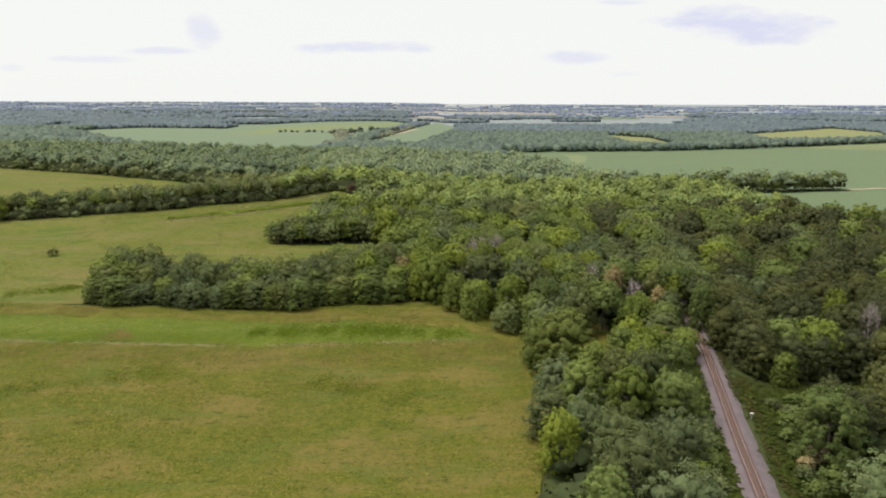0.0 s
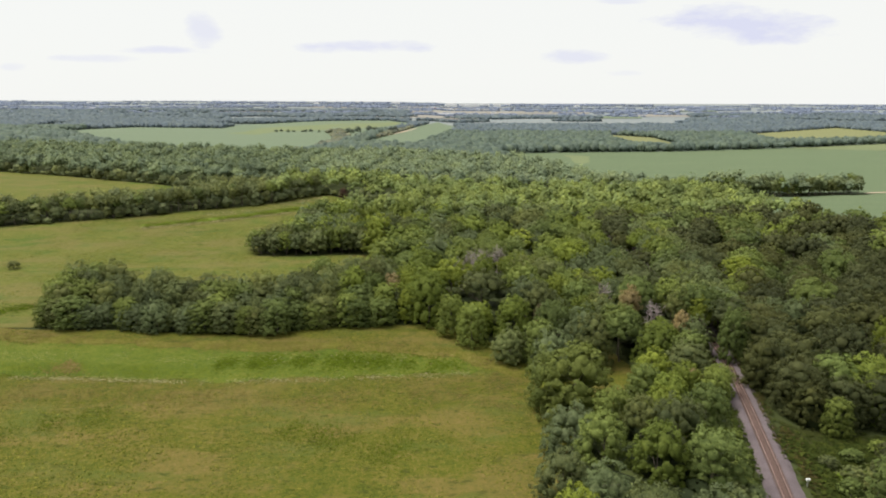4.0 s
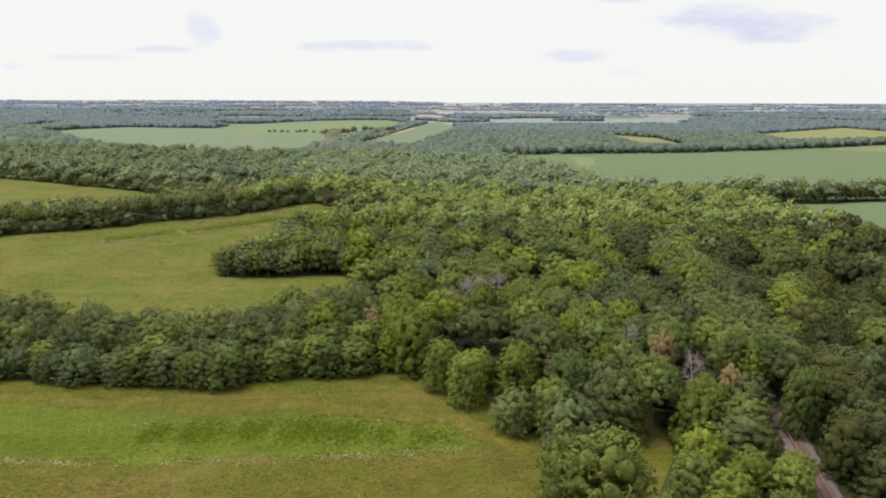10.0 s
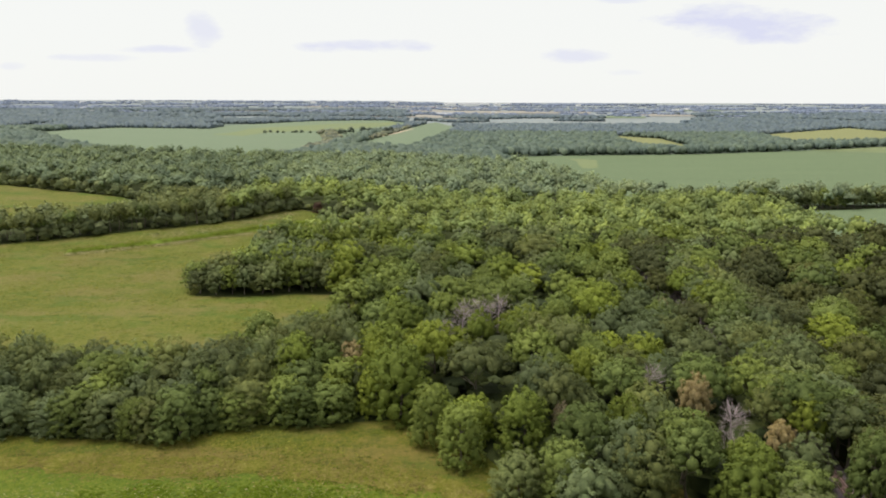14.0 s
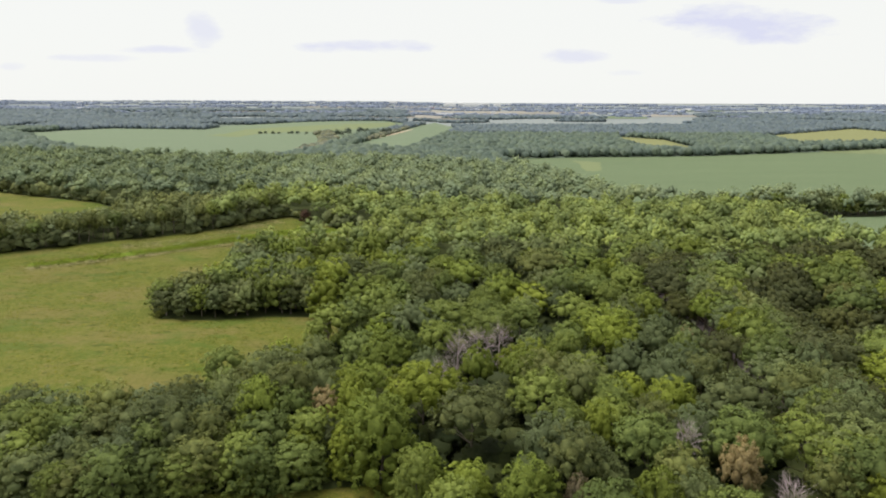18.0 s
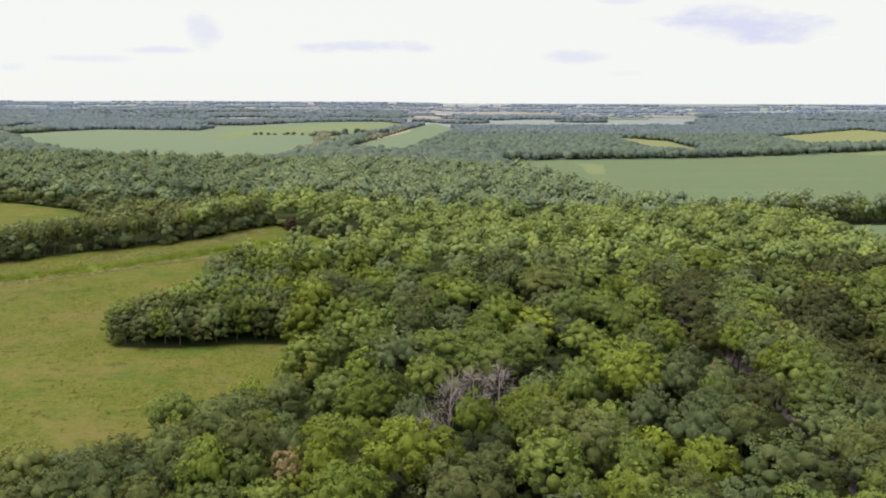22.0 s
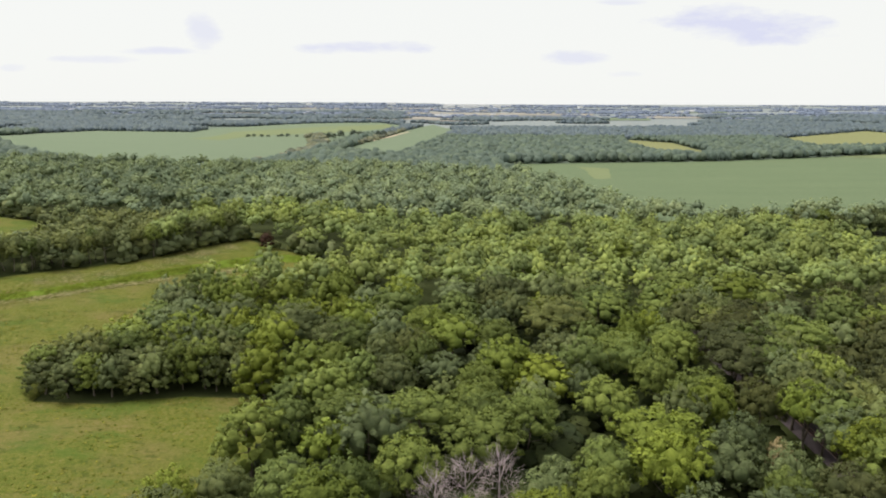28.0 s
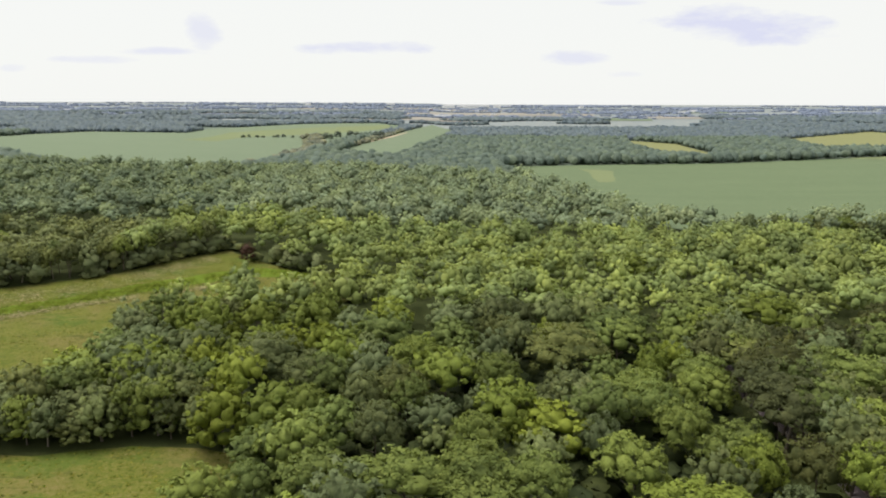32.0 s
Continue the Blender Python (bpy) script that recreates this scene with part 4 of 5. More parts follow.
# the tree row behind the meadow, and the spur of wood in the farther one
g = np.random.default_rng(12)
ROW_FRONT = [(-143, 255), (-137, 252), (-111, 250), (-78, 247), (-59, 246), (-44, 253), (-28, 252), (-10, 258)]
SPUR_FRONT = [(-99, 371), (-92, 367), (-78, 366), (-58, 371), (-38, 369)]
for line, depth, first, last in ((ROW_FRONT, 7.5, 11.0, 17.0), (SPUR_FRONT, 6.5, 12.5, 16.5)):
    for row in range(4 if line is ROW_FRONT else 3):
        px, _ = along(line, 5.8 + row * 0.6)
        for a, b in px:
            hgt = (first + (last - first) * min(row / 2, 1)) * (0.93 if a < -60 else 1.0) + g.normal(0, 1.4)
            if a < -120 and row > 0:
                hgt += 1.0
            rad = 4.9 + 0.5 * row + g.uniform(-1.2, 1.6)
            a, b = a + g.normal(0, 1.6), b + row * depth + g.uniform(-0.8, 2.2)
            if len(TAKEN) and min(math.hypot(t[0] - a, t[1] - b) for t in TAKEN) < 3:
                continue
            kind_ = str(g.choice(["oak_tree", "oak_tree", "ash_tree", "cottonwood_tree"] if a < -40 else ["ash_tree", "maple_tree", "cottonwood_tree"]))
            plant(kind_, a, b, hgt, rad, "near" if line is ROW_FRONT else "mid", "edge", g, group="tree row behind the meadow" if line is ROW_FRONT else "spur of wood in the meadow")

px, tg = along(RAIL[4:9], 6.5)
for k in range(len(px)):
    if px[k][1] > 415:
        break
    for side in (-1, 1):
        a, b = px[k] + np.array([tg[k][1], -tg[k][0]]) * side * g.uniform(3.1, 4.4)
        if min(math.hypot(t[0] - a, t[1] - b) for t in TAKEN) < 2.4:
            continue
        rr = g.uniform(5.8, 7.6)
        plant(str(g.choice(["ash_tree", "oak_tree", "cottonwood_tree"])), a, b, g.uniform(15, 19), rr, "near" if b < 320 else "mid", "wood", g)
        TAKEN.append((a, b, rr * 0.55))

px, tg = along([(-440, 394), (-294, 434), (-229, 454), (-170, 487), (-126, 512), (-98, 548)], 6.2)
for a, b in px:
    for row in (0, 1):
        plant(str(g.choice(["oak_tree", "ash_tree", "oak_tree"])), a + g.normal(0, 1.5) - 1.5 * row, b + 3 + 6 * row + g.normal(0, 1.0), g.uniform(12.5, 16.5), g.uniform(4.2, 5.8), "mid", "wood", g,
              "slender dark tree with a bare stem behind the meadow", name="elm_tree", group="tree row between the meadows")
# low shrubs of the clearing and along the line
for x, y, hgt, rad in [(77.5, 129, 3.5, 2.2), (79.5, 137, 3.5, 2.4), (82, 143, 4.5, 2.6), (86, 149, 4, 2.8), (93, 150, 4.5, 3), (100, 152, 4, 3), (109, 153, 4.5, 3), (84, 155, 2.6, 2.2),
                       (91, 158, 2.6, 2.4), (99, 161, 3, 2.4), (107, 159, 3, 2.6), (116, 157, 4, 3), (126, 161, 4, 3), (74.5, 120, 3.5, 2.2), (73, 113, 4, 2.6), (78, 116, 6, 3.2), (88, 144, 6, 3.0), (137, 160, 5, 3.2), (96, 146, 6, 3.4)]:
    plant(str(g.choice(["ash_tree", "oak_tree", "oak_tree"])), x, y, hgt, rad, "mid", "edge", g, "low leafy shrub in the weedy clearing", group="shrubs of the clearing", name="shrub")
lp, lt = along(RAIL[1:4], 3.4)
for (a, b), (ta, tb) in zip(lp, lt):
    for off in (7.6, 10.8):
        q = off + g.uniform(-1.0, 1.0)
        if b > 172 or b < 108:
            continue
        plant(str(g.choice(["oak_tree", "ash_tree", "cottonwood_tree"])), a - tb * q, b + ta * q + g.uniform(-1, 1), g.uniform(2.6, 4.2) + (off - 7.6) * 0.8, g.uniform(2.0, 2.9), "mid", "edge", g, "low shrub on the bank beside the railway", group="shrubs beside the railway", name="shrub")
for x, y, hgt, rad in [(80.5, 127, 5.5, 2.4), (77, 124.5, 3.5, 1.8)]:
    plant("ash_tree", x, y, hgt, rad, "mid", "edge", g, "brownish withered shrub beside the railway", crown_mat=BROWN_LEAF, group="shrubs of the clearing", name="shrub")
plant("oak_tree", -207, 337, 4.4, 3.0, "mid", "edge", g, "low dark bush alone in the farther meadow", group="")
TAKEN = np.array(TAKEN)


# ---- the woods, tree by tree ----
def spread(x0, x1, y0, y1, gap, g):
    """Jittered points at about a given gap, within the strip of land that comes into view."""
    nx_, ny_ = int((x1 - x0) / gap), int((y1 - y0) / (gap * 0.87))
    i, j = np.meshgrid(np.arange(nx_), np.arange(ny_))
    x = x0 + (i + 0.5 * (j % 2)) * gap + g.uniform(-0.36, 0.36, i.shape) * gap
    y = y0 + j * gap * 0.87 + g.uniform(-0.36, 0.36, i.shape) * gap
    x, y = x.ravel(), y.ravel()
    ok = (y > y0) & (y < y1) & (np.abs(x + 2.7) < 0.66 * (y + 11.7) * 1.04 + 14)
    for poly in OPEN:
        ok &= ~inside(poly, x, y)
    d = far_from(RAIL, x, y)
    ok &= ~inside(HEDGE, x, y) & ~inside(TIP, x, y)
    ok &= d > np.where(y < 204, np.where(far_from([(p - 30, q) for p, q in RAIL], x, y) < 30, np.where(y < 168, 13.0, np.where(y < 184, 9.0, 7.0)), np.where(y < 165, 6.6, 5.4)), np.where(y < 214, 6.5, 2.8))
    return x[ok], y[ok]


def open_near(x, y, reach):
    """Whether open land lies within reach on the side that is seen."""
    near = np.zeros(x.shape, bool)
    for dx, dy in ((0, -1), (-0.8, -0.5), (0.8, -0.5), (-1, 0), (1, 0.0)):
        for poly in OPEN:
            near |= inside(poly, x + dx * reach, y + dy * reach)
    return near


KINDS = list(SPECIES)
g = np.random.default_rng(21)
for y0, y1, gap, tier in ((92, 320, 9.9, "near"), (320, 440, 10.5, "mid")):
    x, y = spread(-420, 420, y0, y1, gap, g)
    edge = open_near(x, y, 12.0) | (far_from(RAIL, x, y) < 14) & (y < 235)
    patch = np.array([noise.noise(Vector((a / 45.0, b / 45.0, 3.1))) for a, b in zip(x, y)])
    for a, b, e, pt in zip(x, y, edge, patch):
        if len(TAKEN) and (np.hypot(TAKEN[:, 0] - a, TAKEN[:, 1] - b) < TAKEN[:, 2] * 0.95 + 2.6).any():
            continue
        roll = g.random() + pt * 0.5 - (0.42 if a > 78 else 0.0) + (0.2 if a < 20 else 0.0)
        kind_ = KINDS[0] if roll < 0.3 else KINDS[3] if roll < 0.53 else KINDS[2] if roll < 0.76 else KINDS[1]
        big = g.random()
        rad = gap * (0.47 + 0.36 * big ** 1.5)
        hgt = 13.0 + 7.5 * big + g.normal(0, 1.5)
        if e:
            hgt *= 0.9
        dark_oak = kind_ == "oak_tree" and a > 78
        plant(kind_, a, b, hgt, rad, tier, "edge" if e else "wood", g, "dark olive oak tree with a dense crown" if dark_oak else "", name="hickory_tree" if dark_oak else "", crown_mat=DARK_OAK_LEAF if dark_oak else None)


# ---- woods farther off, joined ----
def wood_stuff(name, x, y, mat, clumps, per, leaf, core, rad, hgt, g, label, low=2.0, nvar=8, heads=0):
    """Many trees as one mesh."""
    shapes = []
    for q in range(nvar):
        g_ = np.random.default_rng(500 + q)
        if heads:
            shapes.append(billow_mesh(g_, ("round", "flat", "flame")[q % 3], R0, low, H0, heads + q % 2, clumps, per, leaf, 0 if low < 0 else -1, 0.25))
        else:
            shapes.append(crown_mesh(g_, ("round", "flat", "tall")[q % 3], R0, low, H0, clumps, per, leaf, core, lobes=9 + q, ball_fill=0.8))
    pick = g.integers(0, nvar, len(x))
    vs_, fs_, ns_, cs_, off = [], [], [], [], 0
    z = height(x, y)
    for q in range(nvar):
        sel = np.where(pick == q)[0]
        if not len(sel):
            continue
        v0, f0, n0 = shapes[q]
        th = g.uniform(0, 6.28, len(sel))
        r = rad * g.uniform(0.75, 1.3, len(sel)) / R0
        h_ = hgt * g.uniform(0.74, 1.22, len(sel)) / H0
        c_, s_ = np.cos(th) * r, np.sin(th) * r
        vx = v0[None, :, 0] * c_[:, None] - v0[None, :, 1] * s_[:, None] + x[sel][:, None]
        vy = v0[None, :, 0] * s_[:, None] + v0[None, :, 1] * c_[:, None] + y[sel][:, None]
        vz = v0[None, :, 2] * h_[:, None] + z[sel][:, None]
        vs_.append(np.stack([vx, vy, vz], 2).reshape(-1, 3))
        k1, k2 = np.cos(th)[:, None], np.sin(th)[:, None]
        ns_.append(np.stack([n0[None, :, 0] * k1 - n0[None, :, 1] * k2, n0[None, :, 0] * k2 + n0[None, :, 1] * k1, np.broadcast_to(n0[None, :, 2], vx.shape)], 2).reshape(-1, 3))
        cs_.append(np.repeat(g.random((len(sel), 3)), len(v0), axis=0))
        fs_.append((f0[None] + (np.arange(len(sel)) * len(v0))[:, None, None] + off).reshape(-1, 3))
        off += len(sel) * len(v0)
    me = mesh_from(name, np.concatenate(vs_), np.concatenate(fs_), mat, normals=np.concatenate(ns_), cast=np.concatenate(cs_))
    return tagged(new(name, me), label, "trees", kind="stuff")


UNDER_LEAF = leaf_material("undergrowth_leaves", (0.036, 0.048, 0.019), (0.066, 0.080, 0.030), joined=True)
g = np.random.default_rng(31)
x, y = spread(-300, 300, 92, 440, 7.0, g)
ok = (far_from(RAIL, x, y) > 10) & ~open_near(x, y, 5.0)
x, y = x[ok], y[ok]
wood_stuff("undergrowth", x, y, UNDER_LEAF, 5, 14, 1.2, 1, 3.8, 6.5, g, "leafy saplings and undergrowth beneath the trees", low=-1.0)
g = np.random.default_rng(33)
x, y = spread(-420, 420, 440, 600, 11.0, g)
low_row = x < -130
wood_stuff("woodland", x[low_row], y[low_row], ROW_LEAF, 5, 6, 0.75, 2, 5.9, 13.5, g, "row of trees between two meadows", low=-1.0, heads=6)
x, y = x[~low_row], y[~low_row]
wood_stuff("woodland", x, y, WOODS_HAZE_LEAF, 5, 6, 0.8, 2, 7.2, 17.5, g, "dense green woodland canopy beyond the meadows", low=0.0, heads=6)
ex, ey = [], []
for line in (MID_FIELD[13:35], LEFT_FIELD[1:10], MID_FIELD[28:35]):
    p, tg_ = along(line, 3.2)
    side = g.uniform(-0.5, 3.5, len(p))
    ex.append(p[:, 0] + tg_[:, 1] * side)
    ey.append(p[:, 1] - tg_[:, 0] * side)
ex, ey = np.concatenate(ex), np.concatenate(ey)
ok = (ey > 300) & ~inside(TIP, ex, ey) & ((ex > -110) | (ey > 560) | (g.random(len(ex)) < 0.35)) & (g.random(len(ex)) < 0.7)
tall = g.random(len(ex)) < 0.5
wood_stuff("edge_scrub", ex[ok & tall], ey[ok & tall] + 2.0, ROW_LEAF, 9, 12, 1.0, 1, 3.8, 9.5, g, "young trees along the meadow's edge", low=-1.0)
wood_stuff("edge_scrub", ex[ok & ~tall], ey[ok & ~tall], ROW_LEAF, 8, 12, 0.9, 1, 2.4, 4.0, g, "bushes and low branches along the meadow's edge", low=-1.0)
x, y = spread(-620, 620, 600, 900, 11.8, g)
left_ = x < -130
wood_stuff("woodland", x[left_], y[left_], LEFT_HAZE_LEAF, 4, 2, 1.0, 1, 7.6, 17.5, g, "dark oak woodland beyond the sloping meadow", low=0.0, heads=6)
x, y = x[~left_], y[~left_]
wood_stuff("woodland", x, y, FAR_HAZE_LEAF, 4, 2, 1.0, 1, 7.7, 17.5, g, "green woodland canopy with uneven tree tops", low=0.0, heads=6)
# From 900 m on the leaf colour itself carries the haze.
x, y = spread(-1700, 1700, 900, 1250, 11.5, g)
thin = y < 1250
wood_stuff("woodland", x[thin], y[thin], DISTANT_HAZE_LEAF, 0, 0, 2.4, 2, 7.2, 14.0, g, "far woodland canopy around crop fields", low=0.0)
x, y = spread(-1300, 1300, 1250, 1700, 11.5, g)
wood_stuff("woodland", x, y, DISTANT_HAZE_LEAF, 0, 0, 2.0, 1, 7.6, 14, g, "far woodland beyond the crop fields", low=0.0)
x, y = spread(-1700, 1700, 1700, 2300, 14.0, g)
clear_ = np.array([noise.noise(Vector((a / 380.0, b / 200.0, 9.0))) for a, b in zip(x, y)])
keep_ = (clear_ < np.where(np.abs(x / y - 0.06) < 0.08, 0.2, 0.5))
wood_stuff("woodland", x[keep_], y[keep_], FARTHEST_HAZE_LEAF, 0, 0, 2.0, 1, 9.0, 13.5, g, "distant rolling woodland", low=-4.0)

# tree row and odd trees about the crop fields
g = np.random.default_rng(44)
rx = np.concatenate([np.linspace(182, 368, 30), np.linspace(186, 365, 26)])
ry = np.concatenate([np.interp(rx[:30], [182, 300, 370], [603, 604, 623]), np.interp(rx[30:], [186, 300, 365], [613, 614, 630])]) + g.normal(0, 1.5, 56)
for a, b in zip(rx, ry):
    plant(KINDS[int(g.choice([0, 0, 2, 3]))], a, b, g.uniform(13, 18), g.uniform(4.5, 6.2), "mid", "edge", g, "dark tree in a row across the crop fields", group="tree row by the crop field", name="elm_tree")
# Oak leaves greyed and blued, so the crowns carry haze in their colour.
FIELD_OAK_HAZE = leaf_material("hazed_field_leaves", (0.094, 0.119, 0.099), (0.138, 0.165, 0.133), vary=0.5)
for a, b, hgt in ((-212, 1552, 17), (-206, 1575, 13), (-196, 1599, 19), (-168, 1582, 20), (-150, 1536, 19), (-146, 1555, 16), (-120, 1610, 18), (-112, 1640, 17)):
    plant("oak_tree", a, b, hgt, hgt * 0.44, "mid", "edge", g, "round dark tree standing alone on distant farmland", crown_mat=FIELD_OAK_HAZE, group="far field trees")
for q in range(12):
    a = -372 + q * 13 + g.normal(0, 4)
    plant("oak_tree", a, 1545 + (a + 372) * 0.42, g.uniform(5, 9), g.uniform(3.5, 5), "mid", "edge", g, "small bush in a row across distant farmland", crown_mat=FIELD_OAK_HAZE, group="far field bushes", name="bush")
# Olive-brown scrub, greyed by haze mixed into the colour.
SCRUB_HAZE_LEAF = leaf_material("hazed_scrub_leaves", (0.12, 0.135, 0.1), (0.185, 0.185, 0.14), joined=True)
k = g.random(150)
wood_stuff("scrub_belt", np.interp(k, [0, 0.4, 1], [-180, -185, -255]) + g.normal(0, 9, 150), 1020 + 640 * k + g.normal(0, 8, 150), SCRUB_HAZE_LEAF, 0, 0, 2.0, 2, 6.5, 9, g, "low scrub along the distant railway", low=0.0)
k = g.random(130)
wood_stuff("scrub_belt", np.interp(k, [0, 1], [-150, -75]) + g.normal(0, 4, 130), 1300 + 900 * k ** 1.3, SCRUB_HAZE_LEAF, 0, 0, 2.0, 2, 6, 9, g, "hazy scrub between distant crop fields", low=0.0)
# distant woods and tree belts on the plain, with haze in their leaf colour
g = np.random.default_rng(55)
x, y = spread(-2600, 2600, 2300, 3500, 21.0, g)
mass = np.array([noise.noise(Vector((a / 520.0, b / 170.0, 4.4))) + 0.5 * noise.noise(Vector((a / 150.0, b / 60.0, 2.4))) for a, b in zip(x, y)])
ok = mass > np.where(np.abs(x / y - 0.15) < 0.2, 0.3, -0.3) + np.clip(y - 2500, 0, 2000) / 2400
wood_stuff("tree_belts", x[ok], y[ok], FARTHEST_HAZE_LEAF, 0, 0, 2.0, 1, 14, 13, g, "hazy woods on the distant plain", low=-6.0)
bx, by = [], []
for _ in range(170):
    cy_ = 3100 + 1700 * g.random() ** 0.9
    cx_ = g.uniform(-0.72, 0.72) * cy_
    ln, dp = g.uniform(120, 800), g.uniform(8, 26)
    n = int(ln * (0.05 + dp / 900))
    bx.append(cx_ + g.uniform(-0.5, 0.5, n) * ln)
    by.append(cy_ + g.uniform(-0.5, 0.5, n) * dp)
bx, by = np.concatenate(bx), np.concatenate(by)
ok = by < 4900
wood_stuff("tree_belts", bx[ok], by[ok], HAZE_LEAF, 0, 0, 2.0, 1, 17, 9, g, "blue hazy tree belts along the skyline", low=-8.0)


# ---- farm buildings far away ----
def farm_building(x, y, wide, deep, eave, wall_mat, label, turn=0.0):
    ob = tagged(new("farm_building"), label, "building", "distant farm buildings")
    ob.location, ob.rotation_euler = (x, y, float(height(x, y))), (0, 0, turn)
    bm = bmesh.new()
    box(bm, -wide / 2, wide / 2, -deep / 2, deep / 2, -2, eave)
    part("wall", bm, wall_mat, ob)
    bm = bmesh.new()
    o, rise = 0.6, deep * 0.28
    pr = [(-deep / 2 - o, eave - 0.2), (0, eave + rise), (deep / 2 + o, eave - 0.2), (deep / 2 + o, eave + 0.2), (0, eave + rise + 0.5), (-deep / 2 - o, eave + 0.2)]
    a = [bm.verts.new((-wide / 2 - o, p, q)) for p, q in pr]
    b = [bm.verts.new((wide / 2 + o, p, q)) for p, q in pr]
    for k in range(6):
        bm.faces.new([a[k], a[(k + 1) % 6], b[(k + 1) % 6], b[k]])
    bm.faces.new(a[::-1])
    bm.faces.new(b)
    bmesh.ops.recalc_face_normals(bm, faces=bm.faces[:])
    part("roof", bm, GREY_ROOF, ob)
    bm = bmesh.new()
    box(bm, -1.6, 1.6, -deep / 2 - 0.08, -deep / 2 + 0.05, 0, 3.4)
    part("door", bm, GREY_ROOF, ob)


g = np.random.default_rng(66)
for k in range(24):
    cy_ = g.uniform(3000, 4700)
    side = g.choice([-0.17, -0.02, 0.02, 0.05, 0.21, 0.33, 0.5, -0.5]) + g.normal(0, 0.02)
    farm_building(side * cy_, cy_, g.uniform(14, 46), g.uniform(10, 18), g.uniform(4, 8), WHITE_WALL if g.random() < 0.8 else RED_WALL,
                  "small white farm building on the distant plain", g.uniform(-0.5, 0.5))

for fx, fy, fw in ((45, 4300, 70), (120, 4340, 46), (175, 4290, 90), (255, 4350, 60), (330, 4310, 40), (-300, 4380, 50)):
    farm_building(fx, fy, fw, 24, 11, WHITE_WALL, "long white farm shed near the skyline", 0.1)

# ---- meadow drifts and weeds ----
drape("grass_strip", [(-175, 236), (-105, 232), (-68, 227), (-20, 224), (8, 217), (12, 212), (9, 209), (-10, 206), (-34, 204.5), (-63, 202), (-93, 203), (-110, 205), (-153, 208), (-175, 209)],
      STRIP, 8, 0.2, "band of lush green weeds across the meadow", 2.6)
drape("grass_strip", [(-175, 244), (-105, 238), (-60, 235), (-20, 232), (12, 222), (24, 210), (20, 204), (13, 212), (8, 218), (-20, 225), (-68, 228), (-105, 233), (-175, 237)],
      DRY, 8, 0.16, "pale dry grass band below the tree row", 3.0)
drape("grass_strip", [(-190, 442), (-153, 461), (-147, 468), (-130, 478), (-112, 491), (-93, 502), (-72, 518), (-54, 516), (-40, 508), (-52, 505), (-69, 503), (-89, 491), (-109, 481), (-126, 469), (-142, 460), (-150, 455), (-190, 436)],
      SWALE, 8, 0.22, "bright green swale along the upper meadow", 1.0)


def tufts(name, polys, n, y0, y1, mat, size, g, label):
    """Weeds and grass tufts as crossed blades."""
    x = g.uniform(-230, 110, n * 6)
    y = g.uniform(y0, y1, n * 6)
    ok = np.zeros(x.shape, bool)
    for poly in polys:
        ok |= inside(poly, x, y)
    ok &= np.abs(x + 2.7) < 0.66 * (y + 11.7) + 8
    dens = np.sin(x / 9.0 + np.sin(y / 13.0) * 2) * np.sin(y / 11.0 + np.sin(x / 17.0) * 2) + g.normal(0, 0.5, x.shape)
    ok &= dens > -0.2
    x, y = x[ok][:n], y[ok][:n]
    z = height(x, y) + 0.1
    m = len(x)
    s = size * np.clip(g.lognormal(0, 0.4, m), 0.4, 1.7)
    out_v = []
    for b in range(3):
        th = g.uniform(0, 6.28, m)
        dx, dy = np.cos(th) * s, np.sin(th) * s
        way = th + 1.57
        lean = np.stack([np.cos(way), np.sin(way)], 1) * (s * g.uniform(0.5, 1.0, m))[:, None]
        out_v.append(np.stack([np.c_[x - dx * 0.5, y - dy * 0.5, z], np.c_[x + dx * 0.5, y + dy * 0.5, z], np.c_[x + lean[:, 0], y + lean[:, 1], z + s * 0.2]], 1))
    vv_ = np.concatenate(out_v).reshape(-1, 3)
    up_ = g.normal(0, 0.25, vv_.shape) + [0, 0, 1]
    me = mesh_from(name, vv_, np.arange(len(vv_)).reshape(-1, 3), mat, normals=up_ / np.linalg.norm(up_, axis=1, keepdims=True), cast=np.tile(np.repeat(g.random((m, 3)), 3, axis=0), (3, 1)))
    return tagged(new(name, me), label, "grass", kind="stuff")


def drift(line, wide, n, mat, size, g, label):
    """A soft-edged drift of grass tufts along a line."""
    p, tg_ = along(line, 0.5)
    k = g.integers(0, len(p), n)
    patchy = np.array([noise.noise(Vector((q[0] / 6.0, q[1] / 6.0, 2.2))) for q in p])
    k = k[g.random(n) < 0.6 + 1.1 * patchy[k]]
    n = len(k)
    xy = p[k] + np.stack([tg_[k][:, 1], -tg_[k][:, 0]], 1) * g.normal(0, wide, (n, 1)) + g.normal(0, 0.6, (n, 2))
    z = height(xy[:, 0], xy[:, 1]) + 0.24
    th, s_ = g.uniform(0, 6.28, n), size * np.clip(g.lognormal(0, 0.4, n), 0.4, 1.8)
    side = np.c_[np.cos(th) * s_, np.sin(th) * s_] * 0.6
    lean_ = np.c_[-np.sin(th), np.cos(th)] * (s_ * g.uniform(0.5, 1.0, n))[:, None]
    vv_ = np.stack([np.c_[xy - side, z], np.c_[xy + side, z], np.c_[xy + lean_, z + s_ * 0.15]], 1).reshape(-1, 3)
    up_ = g.normal(0, 0.2, vv_.shape) + [0, 0, 1]
    me = mesh_from("grass_drift", vv_, np.arange(len(vv_)).reshape(-1, 3), mat, normals=up_ / np.linalg.norm(up_, axis=1, keepdims=True), cast=np.repeat(g.random((n, 3)), 3, axis=0))
    return tagged(new("grass_drift", me), label, "grass", kind="stuff")


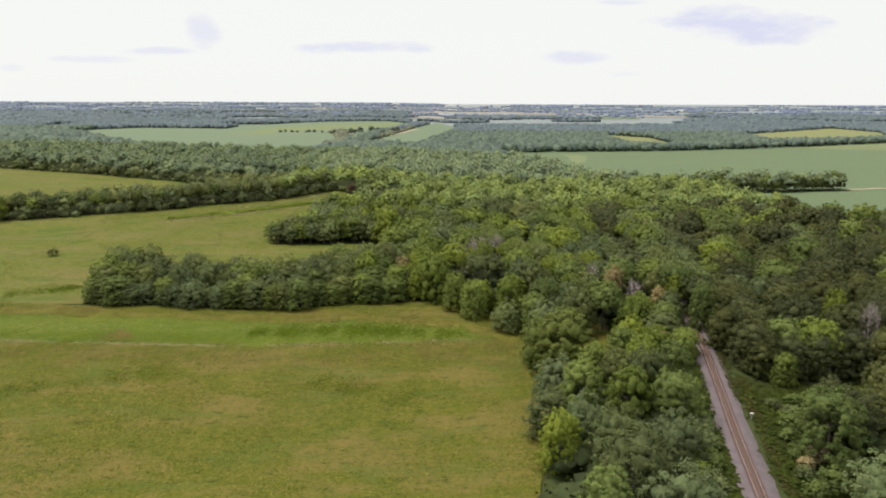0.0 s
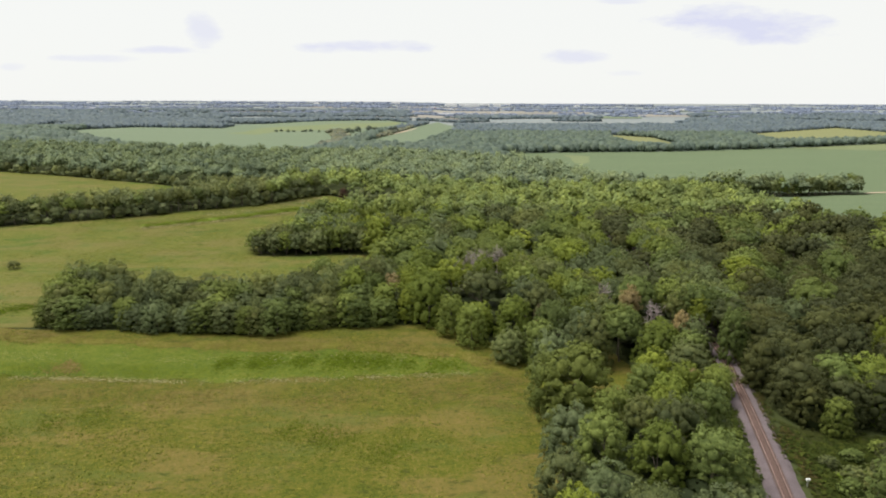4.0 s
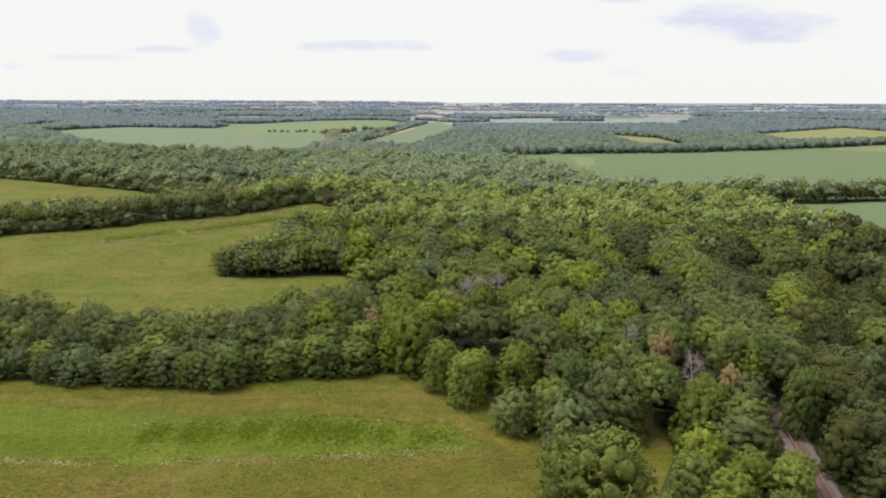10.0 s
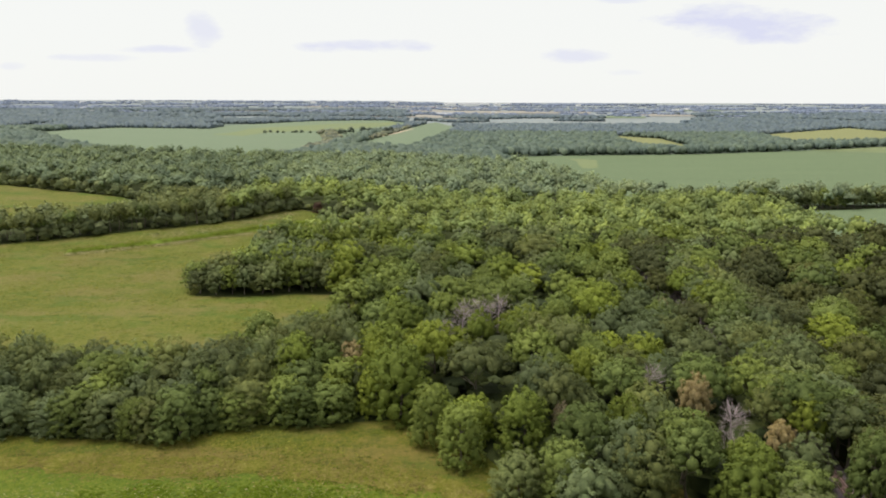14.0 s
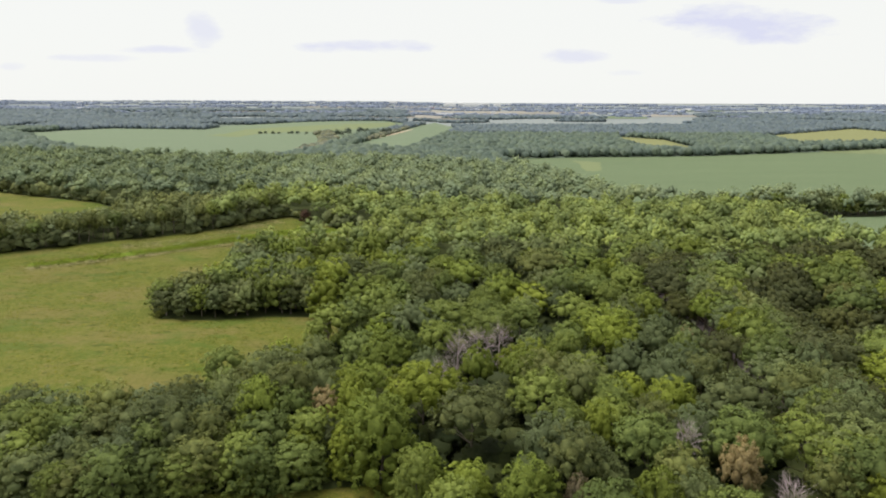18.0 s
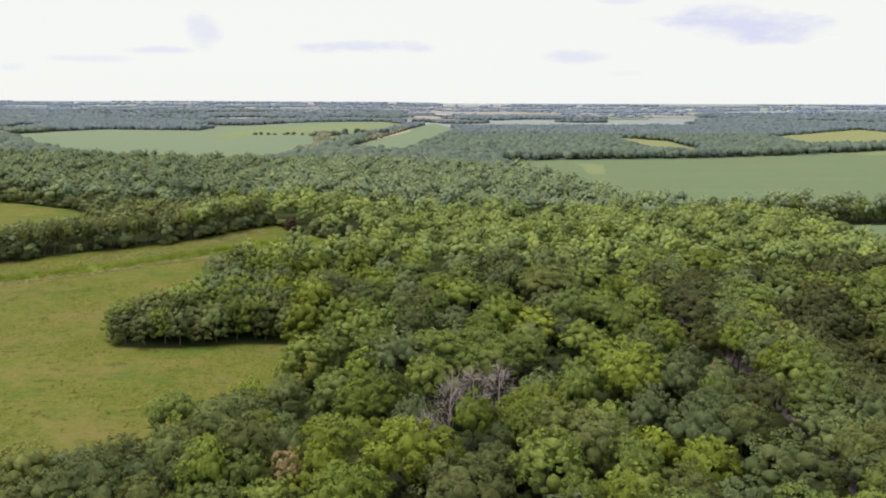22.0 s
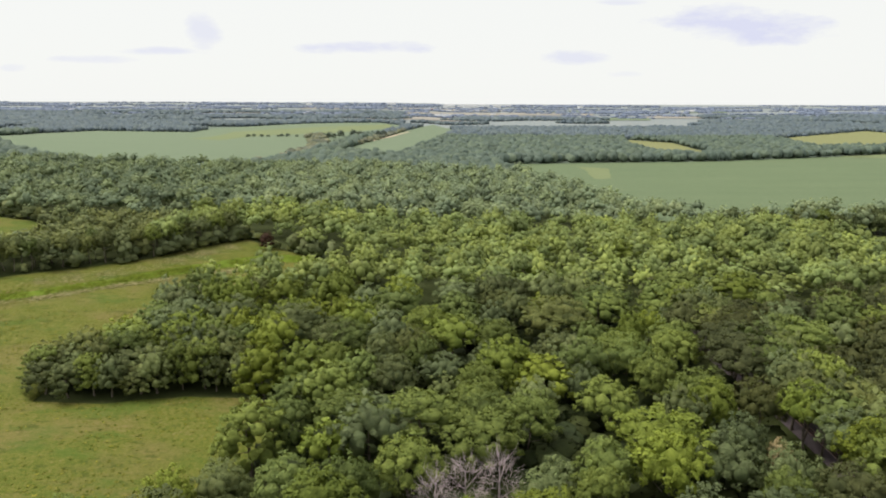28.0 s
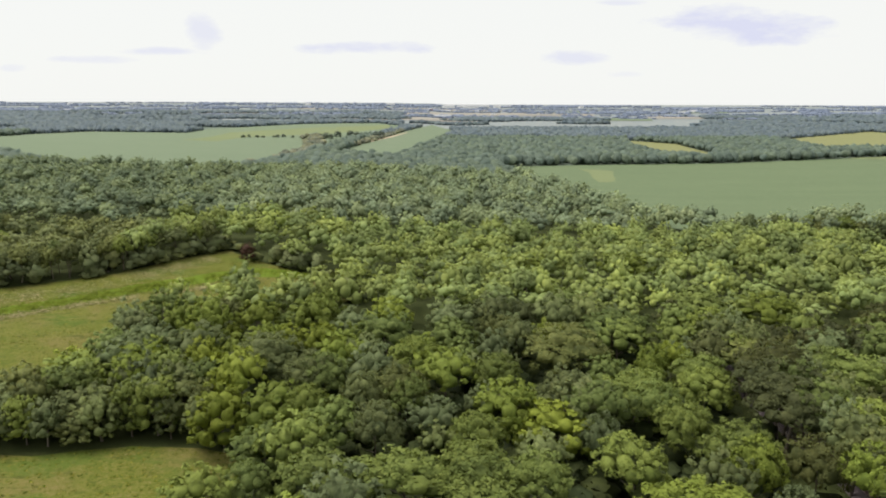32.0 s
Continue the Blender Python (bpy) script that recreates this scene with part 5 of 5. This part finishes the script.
BRAMBLE = leaf_material("bramble_leaves", (0.019, 0.027, 0.007), (0.044, 0.053, 0.013), joined=True, thin=0.0, vary=0.6, gloss=0.0)
BRAMBLE_GREEN = leaf_material("dark_weed_tufts", (0.04, 0.06, 0.006), (0.075, 0.098, 0.012), joined=True, thin=0.0, vary=0.4, gloss=0.0)
BANK_WEEDS = leaf_material("bank_weed_tufts", (0.031, 0.028, 0.009), (0.062, 0.050, 0.022), joined=True, thin=0.0, vary=0.4, gloss=0.0)
BLEACHED = leaf_material("bleached_grass_tufts", (0.15, 0.14, 0.055), (0.26, 0.235, 0.13), joined=True, thin=0.0, vary=0.4, gloss=0.0)
BRIGHT = leaf_material("bright_grass_tufts", (0.075, 0.102, 0.013), (0.110, 0.131, 0.022), joined=True, thin=0.0, vary=0.3, gloss=0.0)
BROWNED = leaf_material("browned_grass_tufts", (0.092, 0.076, 0.022), (0.155, 0.121, 0.048), joined=True, thin=0.0, vary=0.4, gloss=0.0)
g = np.random.default_rng(71)
drift([(-190, 432), (-148, 452.5), (-133, 464.5), (-116, 473.5), (-97, 480.5), (-77, 490)], 1.6, 9000, BLEACHED, 0.5, g, "bleached dry drift along the upper meadow")
drift([(-165, 470), (-126, 491), (-110, 510), (-92, 535)], 4.0, 7000, BLEACHED, 0.42, g, "pale dry slope below the wood edge")
drift([(-190, 439), (-148, 461), (-128, 474), (-110, 486.5), (-91, 496), (-71, 510), (-53, 511), (-42, 506)], 3.0, 9000, BRIGHT, 0.8, g, "bright green grass in the swale")
drift([(-190, 208), (-153, 207), (-112, 204), (-98, 202.8), (-87, 201.6), (-74, 201)], 0.7, 5200, BLEACHED, 0.27, g, "bleached seam of dead grass below the weeds")
drift([(-70, 201), (-34, 203.5), (-10, 205), (8, 208)], 0.9, 2200, BLEACHED, 0.26, g, "thin bleached seam of dead grass")
drift([(-70, 216), (-40, 217), (-15, 215), (6, 213)], 3.2, 10000, BRAMBLE_GREEN, 0.5, g, "darker green weeds within the lush band")
drift([(-170, 224), (-110, 221), (-60, 219), (-10, 219)], 2.4, 2600, BLEACHED, 0.24, g, "bleached grass heads scattered in the lush band")
drift([(-170, 214), (-120, 212), (-70, 208), (-20, 210)], 2.6, 5200, BRIGHT, 0.45, g, "bright leafy weeds within the lush band")
drift([(-119, 206.5), (-115, 212), (-112, 215)], 3.0, 1500, BROWNED, 0.55, g, "bare brown gap in the band of weeds")
drift([(-180, 240), (-105, 235.5), (-60, 231), (-20, 228), (6, 221), (15, 211), (18, 200), (14, 185)], 4.0, 16000, BROWNED, 0.3, g, "browned grass below the tree row")
drift([(-150, 196), (-110, 194), (-60, 190), (-20, 192), (8, 196)], 5.0, 11000, BROWNED, 0.28, g, "browned grass drift across the meadow")
drift([(-125, 164), (-105, 170), (-84, 180)], 3.5, 4200, BRAMBLE_GREEN, 0.26, g, "darker green weeds in the meadow")
drift([(-185, 262), (-165, 271), (-160, 276)], 3.0, 1500, BRAMBLE_GREEN, 0.5, g, "darker green weeds beside the tree row")
drift([(-40, 175), (-25, 168), (-5, 160)], 4.0, 4200, BRAMBLE_GREEN, 0.26, g, "darker green weeds in the open meadow")
left_bank = [(x_ - 3.3, y_) for x_, y_ in RAIL[1:6]]
right_bank = [(x_ + 3.6, y_) for x_, y_ in RAIL[1:6]]
for bank, n_ in ((left_bank[2:], 1500), (right_bank[1:], 1700)):
    drift(bank, 0.8, n_, BANK_WEEDS, 0.6, g, "brown weeds creeping over the edge of the ballast")
    drift(bank, 1.0, n_ // 2, BRAMBLE, 0.7, g, "dark weeds creeping over the edge of the ballast")
drift([(78, 150), (86, 160), (100, 161), (125, 163), (148, 165)], 3.6, 7000, BRAMBLE, 1.0, g, "tangled dark weeds across the clearing")
drift([(72, 108), (84, 112), (98, 110)], 4.5, 6000, BRAMBLE, 1.0, g, "tangled dark weeds at the clearing's end")
drift([(RAIL[1][0] - 5.6, 104), (64, 150), (71, 178)], 1.2, 2400, BRAMBLE, 0.8, g, "dark weeds along the foot of the bank")
drift([(71, 113), (76, 130), (80, 143), (84, 152)], 2.2, 3200, BRAMBLE, 0.9, g, "tangled dark weeds beside the railway")
drift([(67.5, 112), (72, 130), (76, 147), (81, 168)], 1.1, 1500, BANK_WEEDS, 0.5, g, "brownish weeds along the railway bank")

WEED = leaf_material("meadow_weeds", (0.034, 0.050, 0.006), (0.160, 0.150, 0.034), joined=True, thin=0.0, vary=0.7, gloss=0.0)
LUSH = leaf_material("lush_weeds", (0.032, 0.052, 0.006), (0.110, 0.135, 0.020), joined=True, thin=0.0, vary=0.4, gloss=0.0)
g = np.random.default_rng(77)
tufts("meadow_weeds", [NEAR_FIELD], 52000, 95, 256, WEED, 0.36, g, "scattered weed tufts in the meadow")
tufts("meadow_weeds", [MID_FIELD], 16000, 270, 540, WEED, 0.5, g, "scattered weed tufts in the farther meadow")
LUSH_BAND = [(-175, 236), (-105, 232), (-68, 227), (-20, 224), (8, 217), (12, 212), (9, 209), (-34, 204.5), (-63, 202), (-93, 203), (-175, 209)]
tufts("lush_weeds", [LUSH_BAND], 12000, 200, 240, LUSH, 0.5, g, "leafy green weeds in the lush band")
tufts("bramble", [GLADE], 9000, 102, 182, BRAMBLE, 0.8, g, "tangled weeds and brambles in the clearing")
